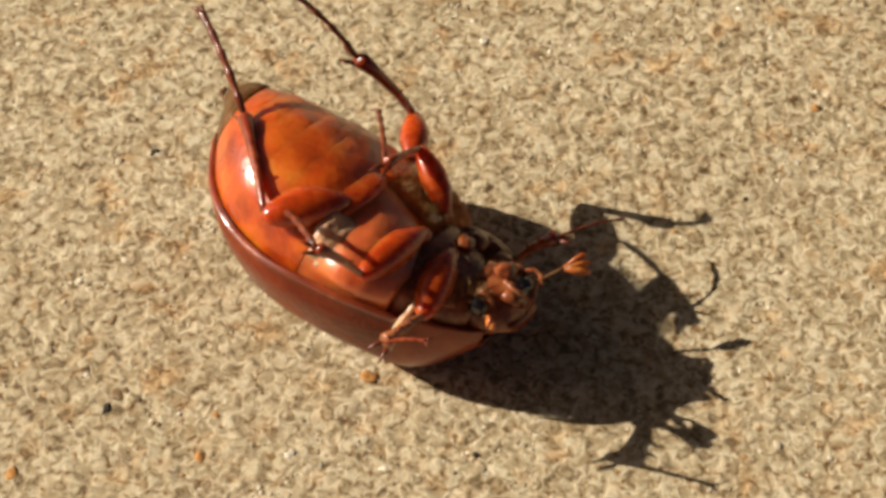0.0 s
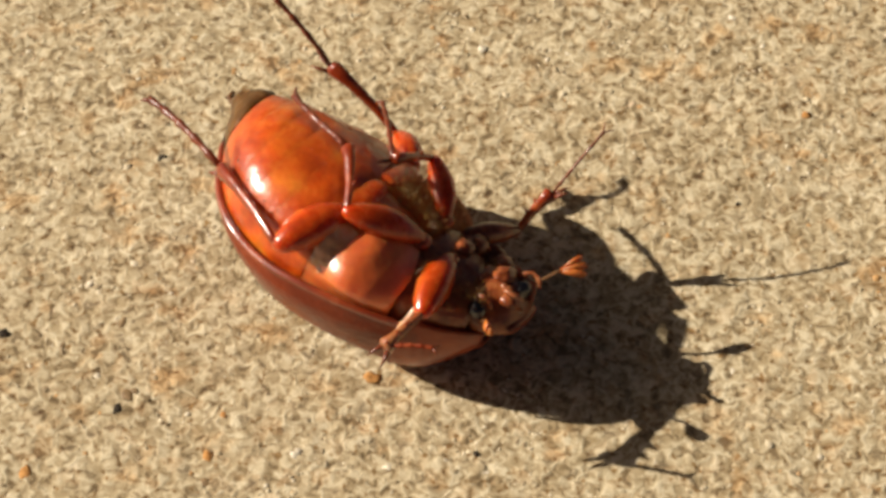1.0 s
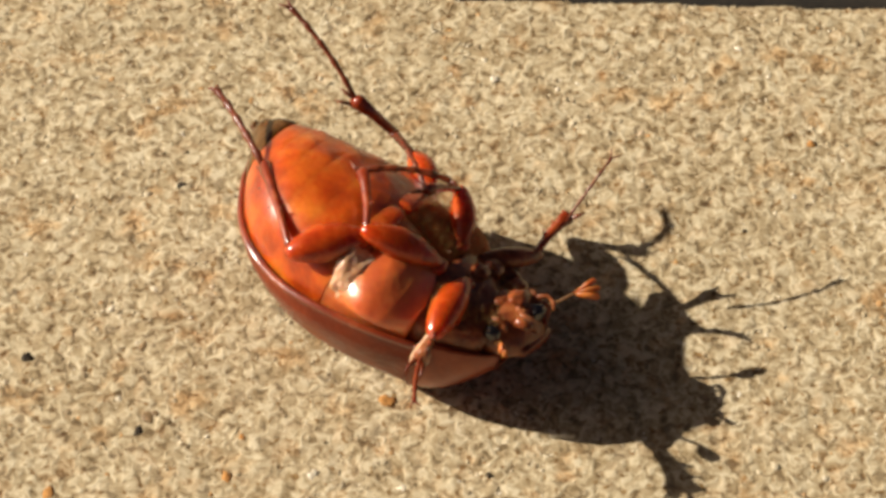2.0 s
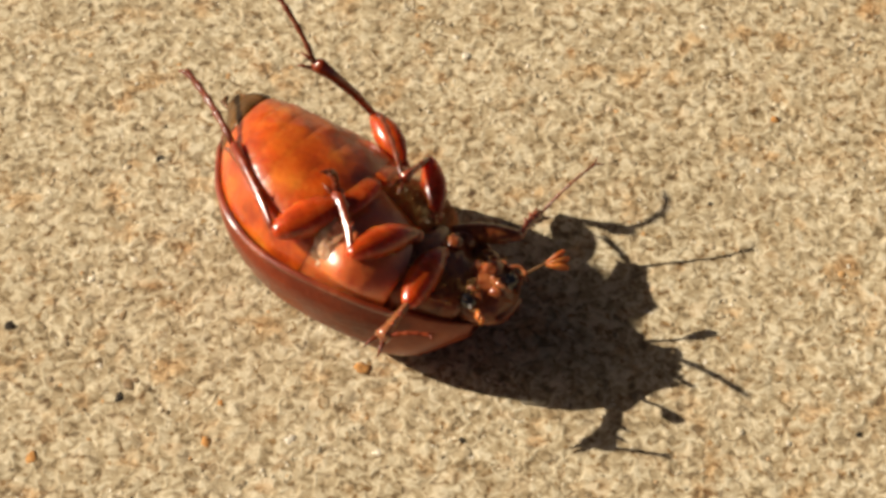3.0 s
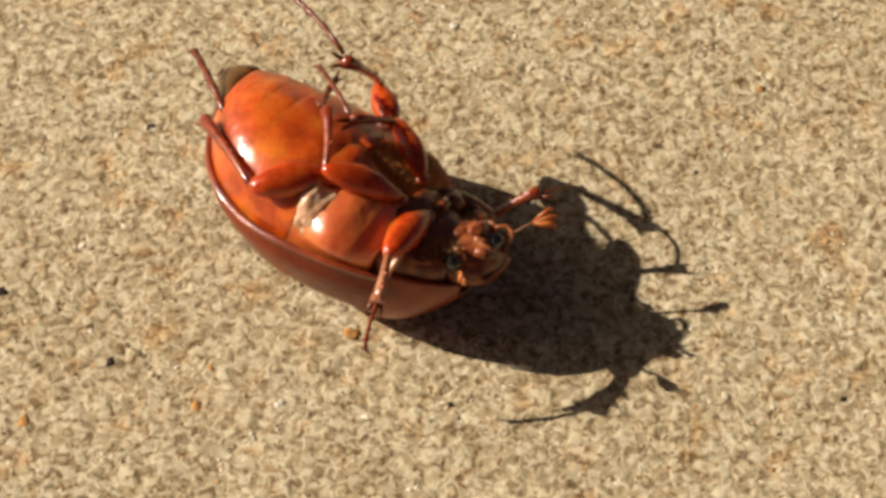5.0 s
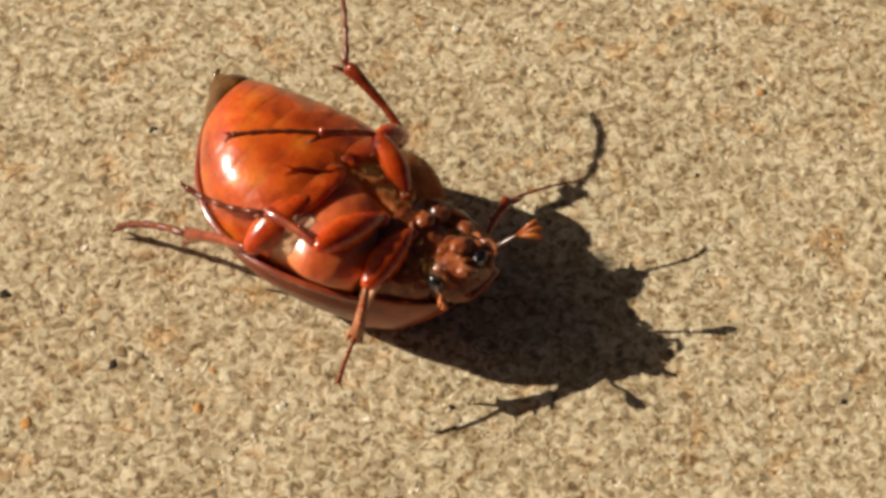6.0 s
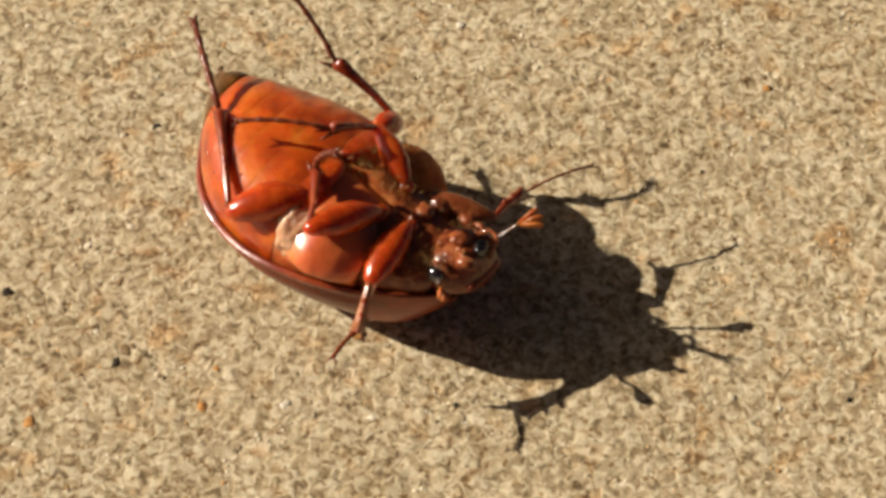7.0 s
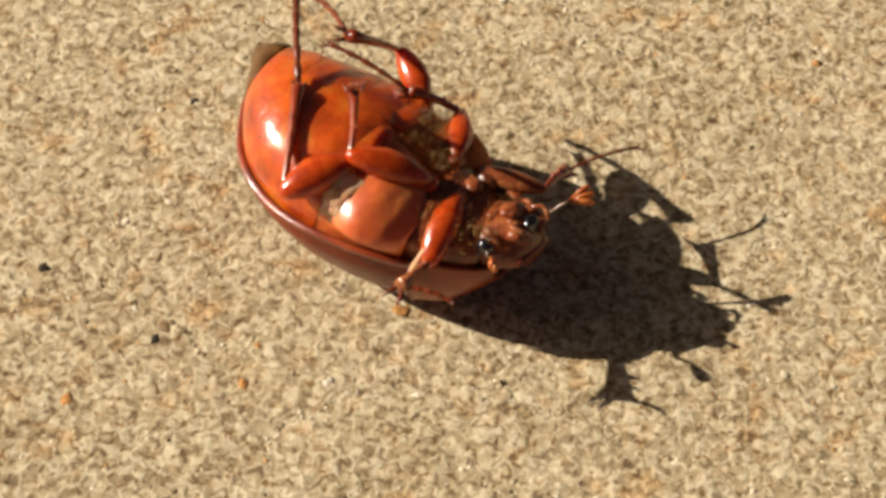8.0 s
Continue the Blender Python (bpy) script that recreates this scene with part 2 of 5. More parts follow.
def ground():
    xs, ys = graded(-32, 32, 0.26, 40000), graded(-24, 30, 0.26, 40000)
    rng = np.random.default_rng(5)
    gx, gy = np.meshgrid(xs, ys)
    near = (np.abs(gx) < 33) & (gy > -25) & (gy < 31)
    z = np.where(near, rng.normal(0, 0.022, gx.shape), 0.0)
    for i in range(gx.shape[0]):
        for j in range(gx.shape[1]):
            if near[i, j]:
                p = Vector((gx[i, j], gy[i, j], 0))
                z[i, j] += 0.06 * noise.noise(p * 1.6) + 0.05 * noise.noise(p * 0.7) + 0.06 * noise.noise(p * 0.28)
    edge = GROOVE_Y + GROOVE_SLOPE * np.clip(gx, -60, 60)
    z = np.where((gy > edge) & (gy < edge + GROOVE_W), -7.0, z)
    h, w = gx.shape
    verts = np.stack([gx.ravel(), gy.ravel(), z.ravel() - 0.03], 1)
    faces = [(i * w + j, i * w + j + 1, (i + 1) * w + j + 1, (i + 1) * w + j) for i in range(h - 1) for j in range(w - 1)]
    me = bpy.data.meshes.new("ground")
    me.from_pydata((verts * MM).tolist(), [], faces)
    me.materials.append(CONCRETE)
    me.polygons.foreach_set("use_smooth", [True] * len(me.polygons))
    return tagged(new("ground", me), "sunlit tan sandy concrete slab with rough worn surface", "concrete ground", kind="structure")


ground()


def dark_strip():
    """Dark strip laid in an added groove across the concrete."""
    verts, faces = [], []
    rng = random.Random(8)
    n = 120
    for i in range(n + 1):
        x = -60 + 120 * i / n
        y = GROOVE_Y + GROOVE_SLOPE * x
        for f, z in ((0.05, -4.0), (0.06, -1.2), (0.3, -0.9), (0.7, -0.9), (0.93, -1.2), (0.94, -4.0)):
            verts.append((x, y + GROOVE_W * f, z + rng.uniform(-0.15, 0.15)))
    for i in range(n):
        for k in range(5):
            faces.append((i * 6 + k, i * 6 + k + 1, i * 6 + k + 7, i * 6 + k + 6))
    me = mesh_of("groove_strip", verts, faces)
    me.materials.append(STRIP)
    return tagged(new("groove_strip", me), "added dark strip in a groove across the concrete", "expansion joint", kind="structure")


dark_strip()


def sand():
    """Half-sunk grains over the stretch of slab that is seen."""
    rng = np.random.default_rng(11)
    t = (1 + 5**0.5) / 2
    ico = np.array([(-1, t, 0), (1, t, 0), (-1, -t, 0), (1, -t, 0), (0, -1, t), (0, 1, t), (0, -1, -t), (0, 1, -t), (t, 0, -1), (t, 0, 1), (-t, 0, -1), (-t, 0, 1)]) / 1.9
    tri = np.array([(0, 11, 5), (0, 5, 1), (0, 1, 7), (0, 7, 10), (0, 10, 11), (1, 5, 9), (5, 11, 4), (11, 10, 2), (10, 7, 6), (7, 1, 8), (3, 9, 4), (3, 4, 2), (3, 2, 6), (3, 6, 8), (3, 8, 9), (4, 9, 5), (2, 4, 11), (6, 2, 10), (8, 6, 7), (9, 8, 1)])
    count = 24000
    r = np.clip(rng.lognormal(-1.6, 0.34, count), 0.1, 0.42)
    at = np.stack([rng.uniform(-31, 31, count), rng.uniform(-23, 29, count), -0.05 - 0.74 * r + rng.uniform(-0.03, 0.03, count)], 1)
    at[:, 2] -= np.where(at[:, 1] > GROOVE_Y + GROOVE_SLOPE * at[:, 0] - 0.15, 8.0, 0.0)
    q = rng.normal(size=(count, 4))
    q /= np.linalg.norm(q, axis=1)[:, None]
    w, x, y, z = q.T
    rot = np.stack([1 - 2 * (y * y + z * z), 2 * (x * y - w * z), 2 * (x * z + w * y), 2 * (x * y + w * z), 1 - 2 * (x * x + z * z), 2 * (y * z - w * x), 2 * (x * z - w * y), 2 * (y * z + w * x), 1 - 2 * (x * x + y * y)], 1).reshape(-1, 3, 3)
    size = r[:, None] * rng.uniform(0.7, 1.35, (count, 3))
    v = np.einsum("nij,nkj->nki", rot, ico[None] * size[:, None] * rng.uniform(0.85, 1.15, (count, 12, 1)))
    v[:, :, 2] *= 0.75
    v += at[:, None]
    faces = (tri[None] + 12 * np.arange(count)[:, None, None]).reshape(-1, 3)
    me = bpy.data.meshes.new("sand")
    me.vertices.add(count * 12)
    me.vertices.foreach_set("co", (v * MM).astype(np.float32).ravel())
    me.loops.add(len(faces) * 3)
    me.loops.foreach_set("vertex_index", faces.astype(np.int32).ravel())
    me.polygons.add(len(faces))
    me.polygons.foreach_set("loop_start", np.arange(0, len(faces) * 3, 3, dtype=np.int32))
    me.update(calc_edges=True)
    me.polygons.foreach_set("use_smooth", [True] * len(faces))
    me.materials.append(GRAINS)
    return tagged(new("sand_grains", me), "fine tan and cream sand grains set in the concrete", "sand", kind="stuff")


sand()

# ---- the beetle, belly up: x towards the head, z towards the belly ----
beetle = tagged(new("beetle"), "glossy red-brown june beetle struggling on its back on concrete", "beetle")
HALF = [(-9.9, 0.3), (-9.3, 1.15), (-8.2, 2.36), (-6.5, 3.85), (-4.0, 5.13), (-1.0, 5.78), (2.0, 5.6), (4.5, 4.72), (6.0, 3.83), (7.4, 2.87), (8.6, 1.85), (9.4, 0.9)]
DOME = [(-9.9, 0.55), (-9.3, 1.48), (-8.2, 2.8), (-6.5, 4.4), (-4.0, 5.67), (-1.0, 6.33), (2.0, 6.13), (4.5, 5.81), (6.0, 5.5), (7.4, 4.58), (8.6, 2.84), (9.4, 1.3)]
KEEL = [(-9.9, 0.3), (-9.3, 0.95), (-8.2, 1.82), (-6.5, 2.5), (-4.0, 2.92), (-1.0, 2.98), (2.0, 2.23), (4.5, 1.53), (6.0, 1.39), (7.4, 1.22), (8.6, 1.04), (9.4, 0.8)]
EDGE = [(-9.0, 44), (-8.0, 54), (-6.5, 62), (-4.5, 67), (-2.5, 70), (1.3, 78), (5.9, 81)]
LEAN = radians(11.2)


def spline_at(stops, x):
    """A smooth curve through (x, value) stops."""
    x = min(max(x, stops[0][0]), stops[-1][0])
    for i in range(len(stops) - 1):
        (x0, y0), (x1, y1) = stops[i], stops[i + 1]
        if x <= x1:
            before, after = stops[max(i - 1, 0)], stops[min(i + 2, len(stops) - 1)]
            m0, m1 = (y1 - before[1]) / (x1 - before[0]), (after[1] - y0) / (after[0] - x0)
            f, w = (x - x0) / (x1 - x0), x1 - x0
            return (2 * f**3 - 3 * f * f + 1) * y0 + (f**3 - 2 * f * f + f) * w * m0 + (3 * f * f - 2 * f**3) * y1 + (f**3 - f * f) * w * m1
    return stops[-1][1]


def leaned(piece):
    """The trunk lies rolled to one side, its tail and neck bent a little."""
    verts, faces = piece
    c, s, out = math.cos(LEAN), math.sin(LEAN), []
    for x, y, z in verts:
        tail, neck = min(x + 4, 0) ** 2, min(max(x - 4, 0), 3.4) ** 2
        out.append((x, y * c + z * s - 0.494 + 0.033 * x + 0.0654 * tail - 0.0148 * neck, z * c - y * s - 0.0259 * tail))
    return out, faces


def body_mesh(name, piece):
    return mesh_of(name, *leaned(piece))


def shell(rows_outer, rows_inner):
    """A curved plate with thickness, from two grids of points."""
    nu, n = len(rows_outer) - 1, len(rows_outer[0])
    verts = [p for g in (rows_outer, rows_inner) for row in g for p in row]
    size, faces = (nu + 1) * n, []
    for layer in range(2):
        for i in range(nu):
            for k in range(n - 1):
                faces.append(tuple(layer * size + c for c in (i * n + k, i * n + k + 1, (i + 1) * n + k + 1, (i + 1) * n + k)))
    for i in range(nu):
        for k in (0, n - 1):
            faces.append((i * n + k, (i + 1) * n + k, size + (i + 1) * n + k, size + i * n + k))
    for k in range(n - 1):
        for i in (0, nu):
            faces.append((i * n + k, i * n + k + 1, size + i * n + k + 1, size + i * n + k))
    return verts, faces


def elytron(side):
    """One wing case: a domed shell with a turned-up edge."""
    nu, nv = 44, 22
    grids = []
    for inset in (0.0, 0.26):
        grid = []
        for i in range(nu + 1):
            x = -9.1 + 14.95 * i / nu
            b, d = max(spline_at(HALF, x) - inset, 0.15), max(spline_at(DOME, x) - inset, 0.12)
            row = []
            for k in range(nv + 1):
                a = radians(0.4 + (spline_at(EDGE, x) - 0.4) * k / nv)
                groove = 0 if inset else 0.035 * math.sin(k * math.pi / 4) - (0.09 if k == nv - 2 else 0)
                flare = 0.1 if k == nv and not inset else 0
                row.append((x, side * (0.03 + (b + groove + flare) * math.sin(a)), -(d + groove) * math.cos(a)))
            grid.append(row)
        grids.append(grid)
    case = part("wing_case", body_mesh("wing_case", shell(*grids)), ELYTRA, beetle, "red-brown glossy wing case")
    bead = []
    for i in range(48):
        x = -8.9 + 14.7 * i / 47
        b, d, a = spline_at(HALF, x), spline_at(DOME, x), radians(spline_at(EDGE, x))
        bead.append((x, side * (b + 0.12) * math.sin(a), -d * math.cos(a) + 0.05))
    part("rim", body_mesh("rim", tube(bead, [0.06] + [0.2] * 46 + [0.07], 10)), RIM, case)
    return case


def belly_loop(x, grow=0.0, n=64, inset=0.08, lumps=1.0):
    b, v, d = max(spline_at(HALF, x) * 0.955 - inset + grow * 0.4, 0.2), spline_at(KEEL, x) + grow, max(spline_at(DOME, x) - 0.7, 0.2)
    loop = []
    for k in range(n):
        a = 2 * math.pi * k / n
        c, s = math.cos(a), math.sin(a)
        y, z = b * (c if s > 0 else math.copysign(abs(c) ** 0.7, c)), (v if s > 0 else d) * s
        lump = Vector((x * 0.9, y * 0.8, 3.0))
        z += lumps * (0.09 * noise.noise(lump) + 0.05 * noise.noise(lump * 2.3)) * max(s, 0)
        loop.append((x, y, z))
    return loop


def sternite(x0, x1):
    """One belly ring, slightly swollen, its hind edge lapping over the next."""
    loops = []
    for i in range(9):
        f = i / 8
        loops.append(belly_loop(x0 + (x1 - x0) * f, 0.035 * math.sin(math.pi * f) ** 0.4 - 0.01))
    ring = part("belly_segment", body_mesh("belly_segment", rings(loops, caps=False)), BELLY, beetle)
    return ring


for side in (-1, 1):
    elytron(side)
CUTS = [-9.0, -8.1, -7.0, -5.7, -4.3, -2.6, 0.2]
for x0, x1 in zip(CUTS, CUTS[1:]):
    sternite(x0 - 0.02, x1)


def breathing_hole(x, side):
    """A small dark pore low on the flank."""
    b, v = spline_at(HALF, x) * 0.955 - 0.16, spline_at(KEEL, x)
    a = radians(14)
    at = (x, side * b * math.cos(a), v * math.sin(a))
    return part("breathing_hole", body_mesh("breathing_hole", ball(at, (0.13, 0.09, 0.12), 10, 6)), DARK, beetle)


for x in (-6.3, -5.0, -3.5, -1.3):
    breathing_hole(x, -1)


def tail_plate():
    """The exposed last plate, olive brown, with a raised seam."""
    loops = []
    for x, k, grow in ((-8.1, 1.0, 0.0), (-8.3, 1.0, 0.14), (-8.7, 1.0, 0.3), (-9.1, 1.0, 0.36), (-9.5, 0.96, 0.36), (-9.85, 0.82, 0.3), (-10.1, 0.55, 0.2), (-10.2, 0.15, 0.0)):
        loops.append([(x, y * k, z * k) for (_, y, z) in belly_loop(max(x, -9.55), grow, lumps=1.6)])
    return part("tail_plate", body_mesh("tail_plate", rings(loops)), TAIL, beetle, "olive-brown translucent tail plate")


def tail_hook():
    """A short crooked stalk at the tip of the tail."""
    pts = [(-9.3, 2.1, -1.5), (-10.0, 2.5, -2.3), (-10.7, 2.9, -2.9), (-11.1, 3.1, -3.0), (-11.15, 3.45, -2.75)]
    return part("tail_stalk", mesh_of("tail_stalk", *tube(pts, [0.17, 0.12, 0.15, 0.22, 0.13])), DARK, beetle, "crooked dark tail stalk")


tail_plate()
tail_hook()


def breast(side):
    """Half of the breast: swollen, its hind edge rising steeply, a shallow groove along the middle."""
    loops = []
    for i in range(34):
        x = 0.1 + 4.8 * i / 33
        f = min(max((x - 0.9) / 2.1, 0.0), 1.0)
        swell = 0.88 * (1.5 * f - 0.5 * f**3) * min(1.0, (34.4 - i) / 9.0) ** 0.5
        loop = []
        for (px, y, z) in belly_loop(x, -0.1, lumps=0.3):
            if z > -0.9:
                u = min((z + 0.9) / 0.9, 1.0)
                q = min(abs(y) / 3.8, 1.0)
                w = swell * u * u * (3 - 2 * u) * (0.25 + 0.75 * q * q * (3 - 2 * q)) / math.hypot(y, z)
                y, z = y * (1 + w), z * (1 + 1.5 * w)
                z -= 0.2 * math.exp(-((y / 0.35) ** 2)) * f
            loop.append((px, y, z))
        half = loop[48:] + loop[:17] if side > 0 else loop[16:49]
        loops.append(half)
    if side > 0:
        return part("breast_plate", body_mesh("breast_plate", rings(loops)), DOWNY, beetle, "downy orange-brown half of the breast")
    return part("breast_plate", body_mesh("breast_plate", rings(loops)), PLATE, beetle, "smooth salmon-brown breast plate")


for side in (-1, 1):
    breast(side)


def hip_plate(side):
    """Broad flat plate across the rear of the breast, to which the hind leg is hinged."""
    loops = []
    for i in range(16):
        f = i / 15
        y = side * (0.25 + 4.35 * f)
        x = 0.15 - 0.25 * f
        b, v = spline_at(HALF, 0.0) * 0.955 - 0.1, spline_at(KEEL, 0.0)
        z = v * math.sqrt(max(1 - (y / b) ** 2, 0.02)) - 0.02
        w = 0.85 * math.sin(math.pi * (0.12 + 0.8 * f)) ** 0.5
        loops.append([(x + w * math.cos(a), y, z + 0.34 * math.sin(a) * (0.6 + 0.4 * math.cos(a))) for a in (2 * math.pi * k / 16 for k in range(16))])
    return part("hip_plate", body_mesh("hip_plate", rings(loops)), LIMB, beetle)


for side in (-1, 1):
    hip_plate(side)


def side_strip(side):
    """Pale wrinkled skin between the hip and the hind corner of the breast plate."""
    grids = []
    for lift in (0.0, -0.5):
        grid = []
        for i in range(27):
            f = i / 26
            a = radians(-9 + 54 * f)
            mid, half = 1.0 - 0.35 * f, 0.6 + 0.6 * f ** 0.8
            row = []
            for k in range(23):
                g = 2 * k / 22 - 1
                x = mid + half * g
                b, v = spline_at(HALF, x) * 0.955 - 0.2, spline_at(KEEL, x) * 1.12
                puff = 0.42 * (1 - g ** 4) * math.sin(math.pi * (0.03 + 0.94 * f)) ** 0.6 - 0.12
                fold = 0.24 * noise.noise(Vector((x * 1.5, f * 5.5, 4.0))) + 0.1 * noise.noise(Vector((x * 3.5, f * 14.0, 1.0)))
                h = puff + lift + (fold * (1 - g ** 4) if not lift else 0)
                row.append((x, side * (b + h) * math.cos(a), (v + h) * math.sin(a)))
            grid.append(row)
        grids.append(grid)
    return part("side_skin", body_mesh("side_skin", shell(*grids)), PALE, beetle, "pale wrinkled side skin")


side_strip(-1)


def pronotum():
    """Neck shield: a thick dome that wraps round the sides to the underside."""
    nu, nv = 26, 44
    grids = []
    for inset in (0, 0.3):
        grid = []
        for i in range(nu + 1):
            x = 5.85 + 3.4 * i / nu
            b, d = spline_at(HALF, x) - inset, spline_at(DOME, x) - inset
            lip = 0.1 if i in (0, nu) and not inset else 0.0
            row = []
            for k in range(nv + 1):
                a = radians(-86 + 172 * k / nv)
                c, s = math.cos(a), math.sin(a)
                v = 1.9 - 0.25 * (x - 6)
                row.append((x - 0.25 * max(-c, 0), (b + lip + 0.12) * math.copysign(abs(s) ** 0.9, s), -((d if c > 0 else v) + lip) * c))
            grid.append(row)
        grids.append(grid)
    shield = part("neck_shield", body_mesh("neck_shield", shell(*grids)), SHIELD, beetle, "dark red-brown glossy neck shield")
    ridge = [(5.9, -3.9, -2.4), (5.9, -4.25, -1.4), (5.95, -4.25, -0.6), (6.0, -4.05, 0.15), (6.0, -3.45, 0.95), (6.05, -2.7, 1.45), (6.1, -2.0, 1.6)]
    part("edge_ridge", body_mesh("edge_ridge", tube(ridge, [0.06, 0.2, 0.22, 0.18, 0.17, 0.16, 0.07], 10)), PALE, shield, "pale rear edge of the neck shield")
    return shield


pronotum()


def fore_breast():
    """Underside between the fore legs: several bumpy plates."""
    loops = []
    for i in range(14):
        f = i / 13
        x = 4.1 + 4.2 * f
        b, v, d = (spline_at(HALF, x) - 0.2) * min(1.0, 0.8 + 0.6 * f), 2.05 - 0.55 * f, spline_at(DOME, x) - 0.6
        loops.append([(x, b * math.cos(a), (v if math.sin(a) > 0 else d) * math.sin(a) + 0.14 * noise.noise(Vector((x * 1.7, math.cos(a) * 3, math.sin(a) * 3)))) for a in (2 * math.pi * k / 40 for k in range(40))])
    base = part("fore_breast", body_mesh("fore_breast", rings(loops)), HEAD, beetle, "dark brown bumpy fore breast")
    for x, y, z, rx, ry, rz in ((5.2, 0.0, 1.5, 0.45, 0.3, 0.6), (6.3, 0.0, 1.3, 0.75, 0.5, 0.35), (6.5, -2.2, 0.75, 0.95, 0.8, 0.4), (6.4, 2.2, 0.75, 0.95, 0.8, 0.4), (7.2, -1.1, 1.05, 0.5, 0.7, 0.35), (7.2, 1.2, 1.05, 0.5, 0.7, 0.35), (5.6, 2.4, 1.4, 0.8, 0.9, 0.6), (6.5, 3.1, 0.9, 0.9, 0.7, 0.7), (7.4, 2.7, 1.2, 0.7, 0.6, 0.6), (5.5, 0.9, 1.9, 0.5, 0.6, 0.4)):
        part("plate", body_mesh("plate", ball((x, y, z), (rx, ry, rz), 14, 9, 0.35, int(x * 10))), HEAD, base)


fore_breast()


def head():
    """Head bent up against the breast, its mouth parts raised."""
    skull = [(7.1, 1.9, 1.1, 1.9), (7.8, 2.2, 1.65, 2.0), (8.5, 2.3, 1.95, 1.8), (9.1, 2.15, 1.9, 1.4), (9.7, 1.8, 1.45, 0.9), (10.15, 1.4, 0.8, 0.5), (10.4, 0.8, 0.3, 0.2)]
    loops = []
    for x, b, v, d in skull:
        loops.append([(x, 0.6 + b * math.cos(a), 0.5 + (v if math.sin(a) > 0 else d) * math.sin(a) + 0.16 * noise.noise(Vector((x * 2, math.cos(a) * 3, math.sin(a) * 3)))) for a in (2 * math.pi * k / 36 for k in range(36))])
    skull_part = part("head", body_mesh("head", rings(loops)), HEAD, beetle, "dark red-brown head")
    part("lip_plate", body_mesh("lip_plate", ball((10.15, 0.6, 0.8), (0.36, 1.6, 0.4), 20, 8)), SHIELD, skull_part)
    part("mouth", body_mesh("mouth", ball((9.3, 0.85, 2.15), (0.5, 0.6, 0.45), 14, 8, 0.4, 2)), EYE, skull_part, "black mouth opening")
    part("chin", body_mesh("chin", ball((8.2, 0.6, 2.4), (0.6, 0.75, 0.3), 16, 9, 0.45, 5)), HEAD, skull_part, "reddish chin plate")
    part("throat", body_mesh("throat", ball((7.5, 0.5, 1.85), (0.45, 0.9, 0.35), 16, 9, 0.4, 8)), HEAD, skull_part)
    for side in (-1, 1):
        y0 = 0.6
        part("eye", body_mesh("eye", ball((8.3, y0 + side * 2.2, 1.15), (0.5, 0.38, 0.47), 20, 14)), EYE, skull_part, "black shiny eye")
        part("eye_ridge", body_mesh("eye_ridge", tube([(7.8, y0 + side * 1.95, 1.6), (8.15, y0 + side * 1.9, 1.85), (8.6, y0 + side * 1.85, 1.85), (8.9, y0 + side * 1.9, 1.5)], [0.1, 0.16, 0.15, 0.07])), HEAD, skull_part)
        part("jaw", body_mesh("jaw", tube([(8.9, y0 + side * 1.25, 2.0), (9.5, y0 + side * 1.15, 2.05), (10.0, y0 + side * 0.55, 1.65)], [0.34, 0.3, 0.1])), HEAD, skull_part)
        part("jaw_lobe", body_mesh("jaw_lobe", ball((8.8, y0 + side * 0.85, 2.35), (0.36, 0.24, 0.24), 12, 8, 0.5, 7)), HEAD, skull_part)
        part("feeler", body_mesh("feeler", tube([(8.6, y0 + side * 0.95, 2.35), (9.1, y0 + side * 1.35, 2.65), (9.6, y0 + side * 1.2, 2.65), (9.95, y0 + side * 0.85, 2.45)], [0.1, 0.12, 0.13, 0.06])), PALE_SHEEN, skull_part, "yellow-brown mouth feeler")


def antenna(root, elbow, tip, spread, across):
    """A thin jointed stem that ends in a small fan of leaves."""
    root, elbow, tip = Vector(root), Vector(elbow), Vector(tip)
    stem_pts, radii = [], []
    for k in range(9):
        f = k / 8
        stem_pts.append(root.lerp(elbow, f) - Vector((0, 0, 0.3 * math.sin(math.pi * f))))
        radii.append(0.12 - 0.05 * f + 0.02 * (k % 2))
    # dark colour stands in for the body's shadow on the stem
    stem = part("antenna", mesh_of("antenna", *tube(stem_pts + [elbow.lerp(tip, 0.2)], radii + [0.09])), DARK, beetle)
    ahead = (tip - elbow).normalized()
    for k in (-1, 0, 1):
        end = tip + Vector(across) * (spread * k) - ahead * 0.15 * abs(k)
        mid = elbow.lerp(end, 0.6)
        part("antenna_leaf", mesh_of("antenna_leaf", *tube([elbow.lerp(end, 0.08), mid, elbow.lerp(end, 0.92), end], [0.09, 0.27, 0.26, 0.1], 10, 0.45)), CLUB, stem, "orange antenna leaf")


antenna((8.6, -1.9, 1.5), (9.1, -2.45, 2.0), (9.85, -3.2, 2.35), 0.26, (-0.6, -0.5, 0.6))
antenna((8.7, 1.6, 0.9), (10.0, 3.3, 2.2), (10.95, 4.35, 2.85), 0.5, (-0.74, 0.28, 0.61))
head()


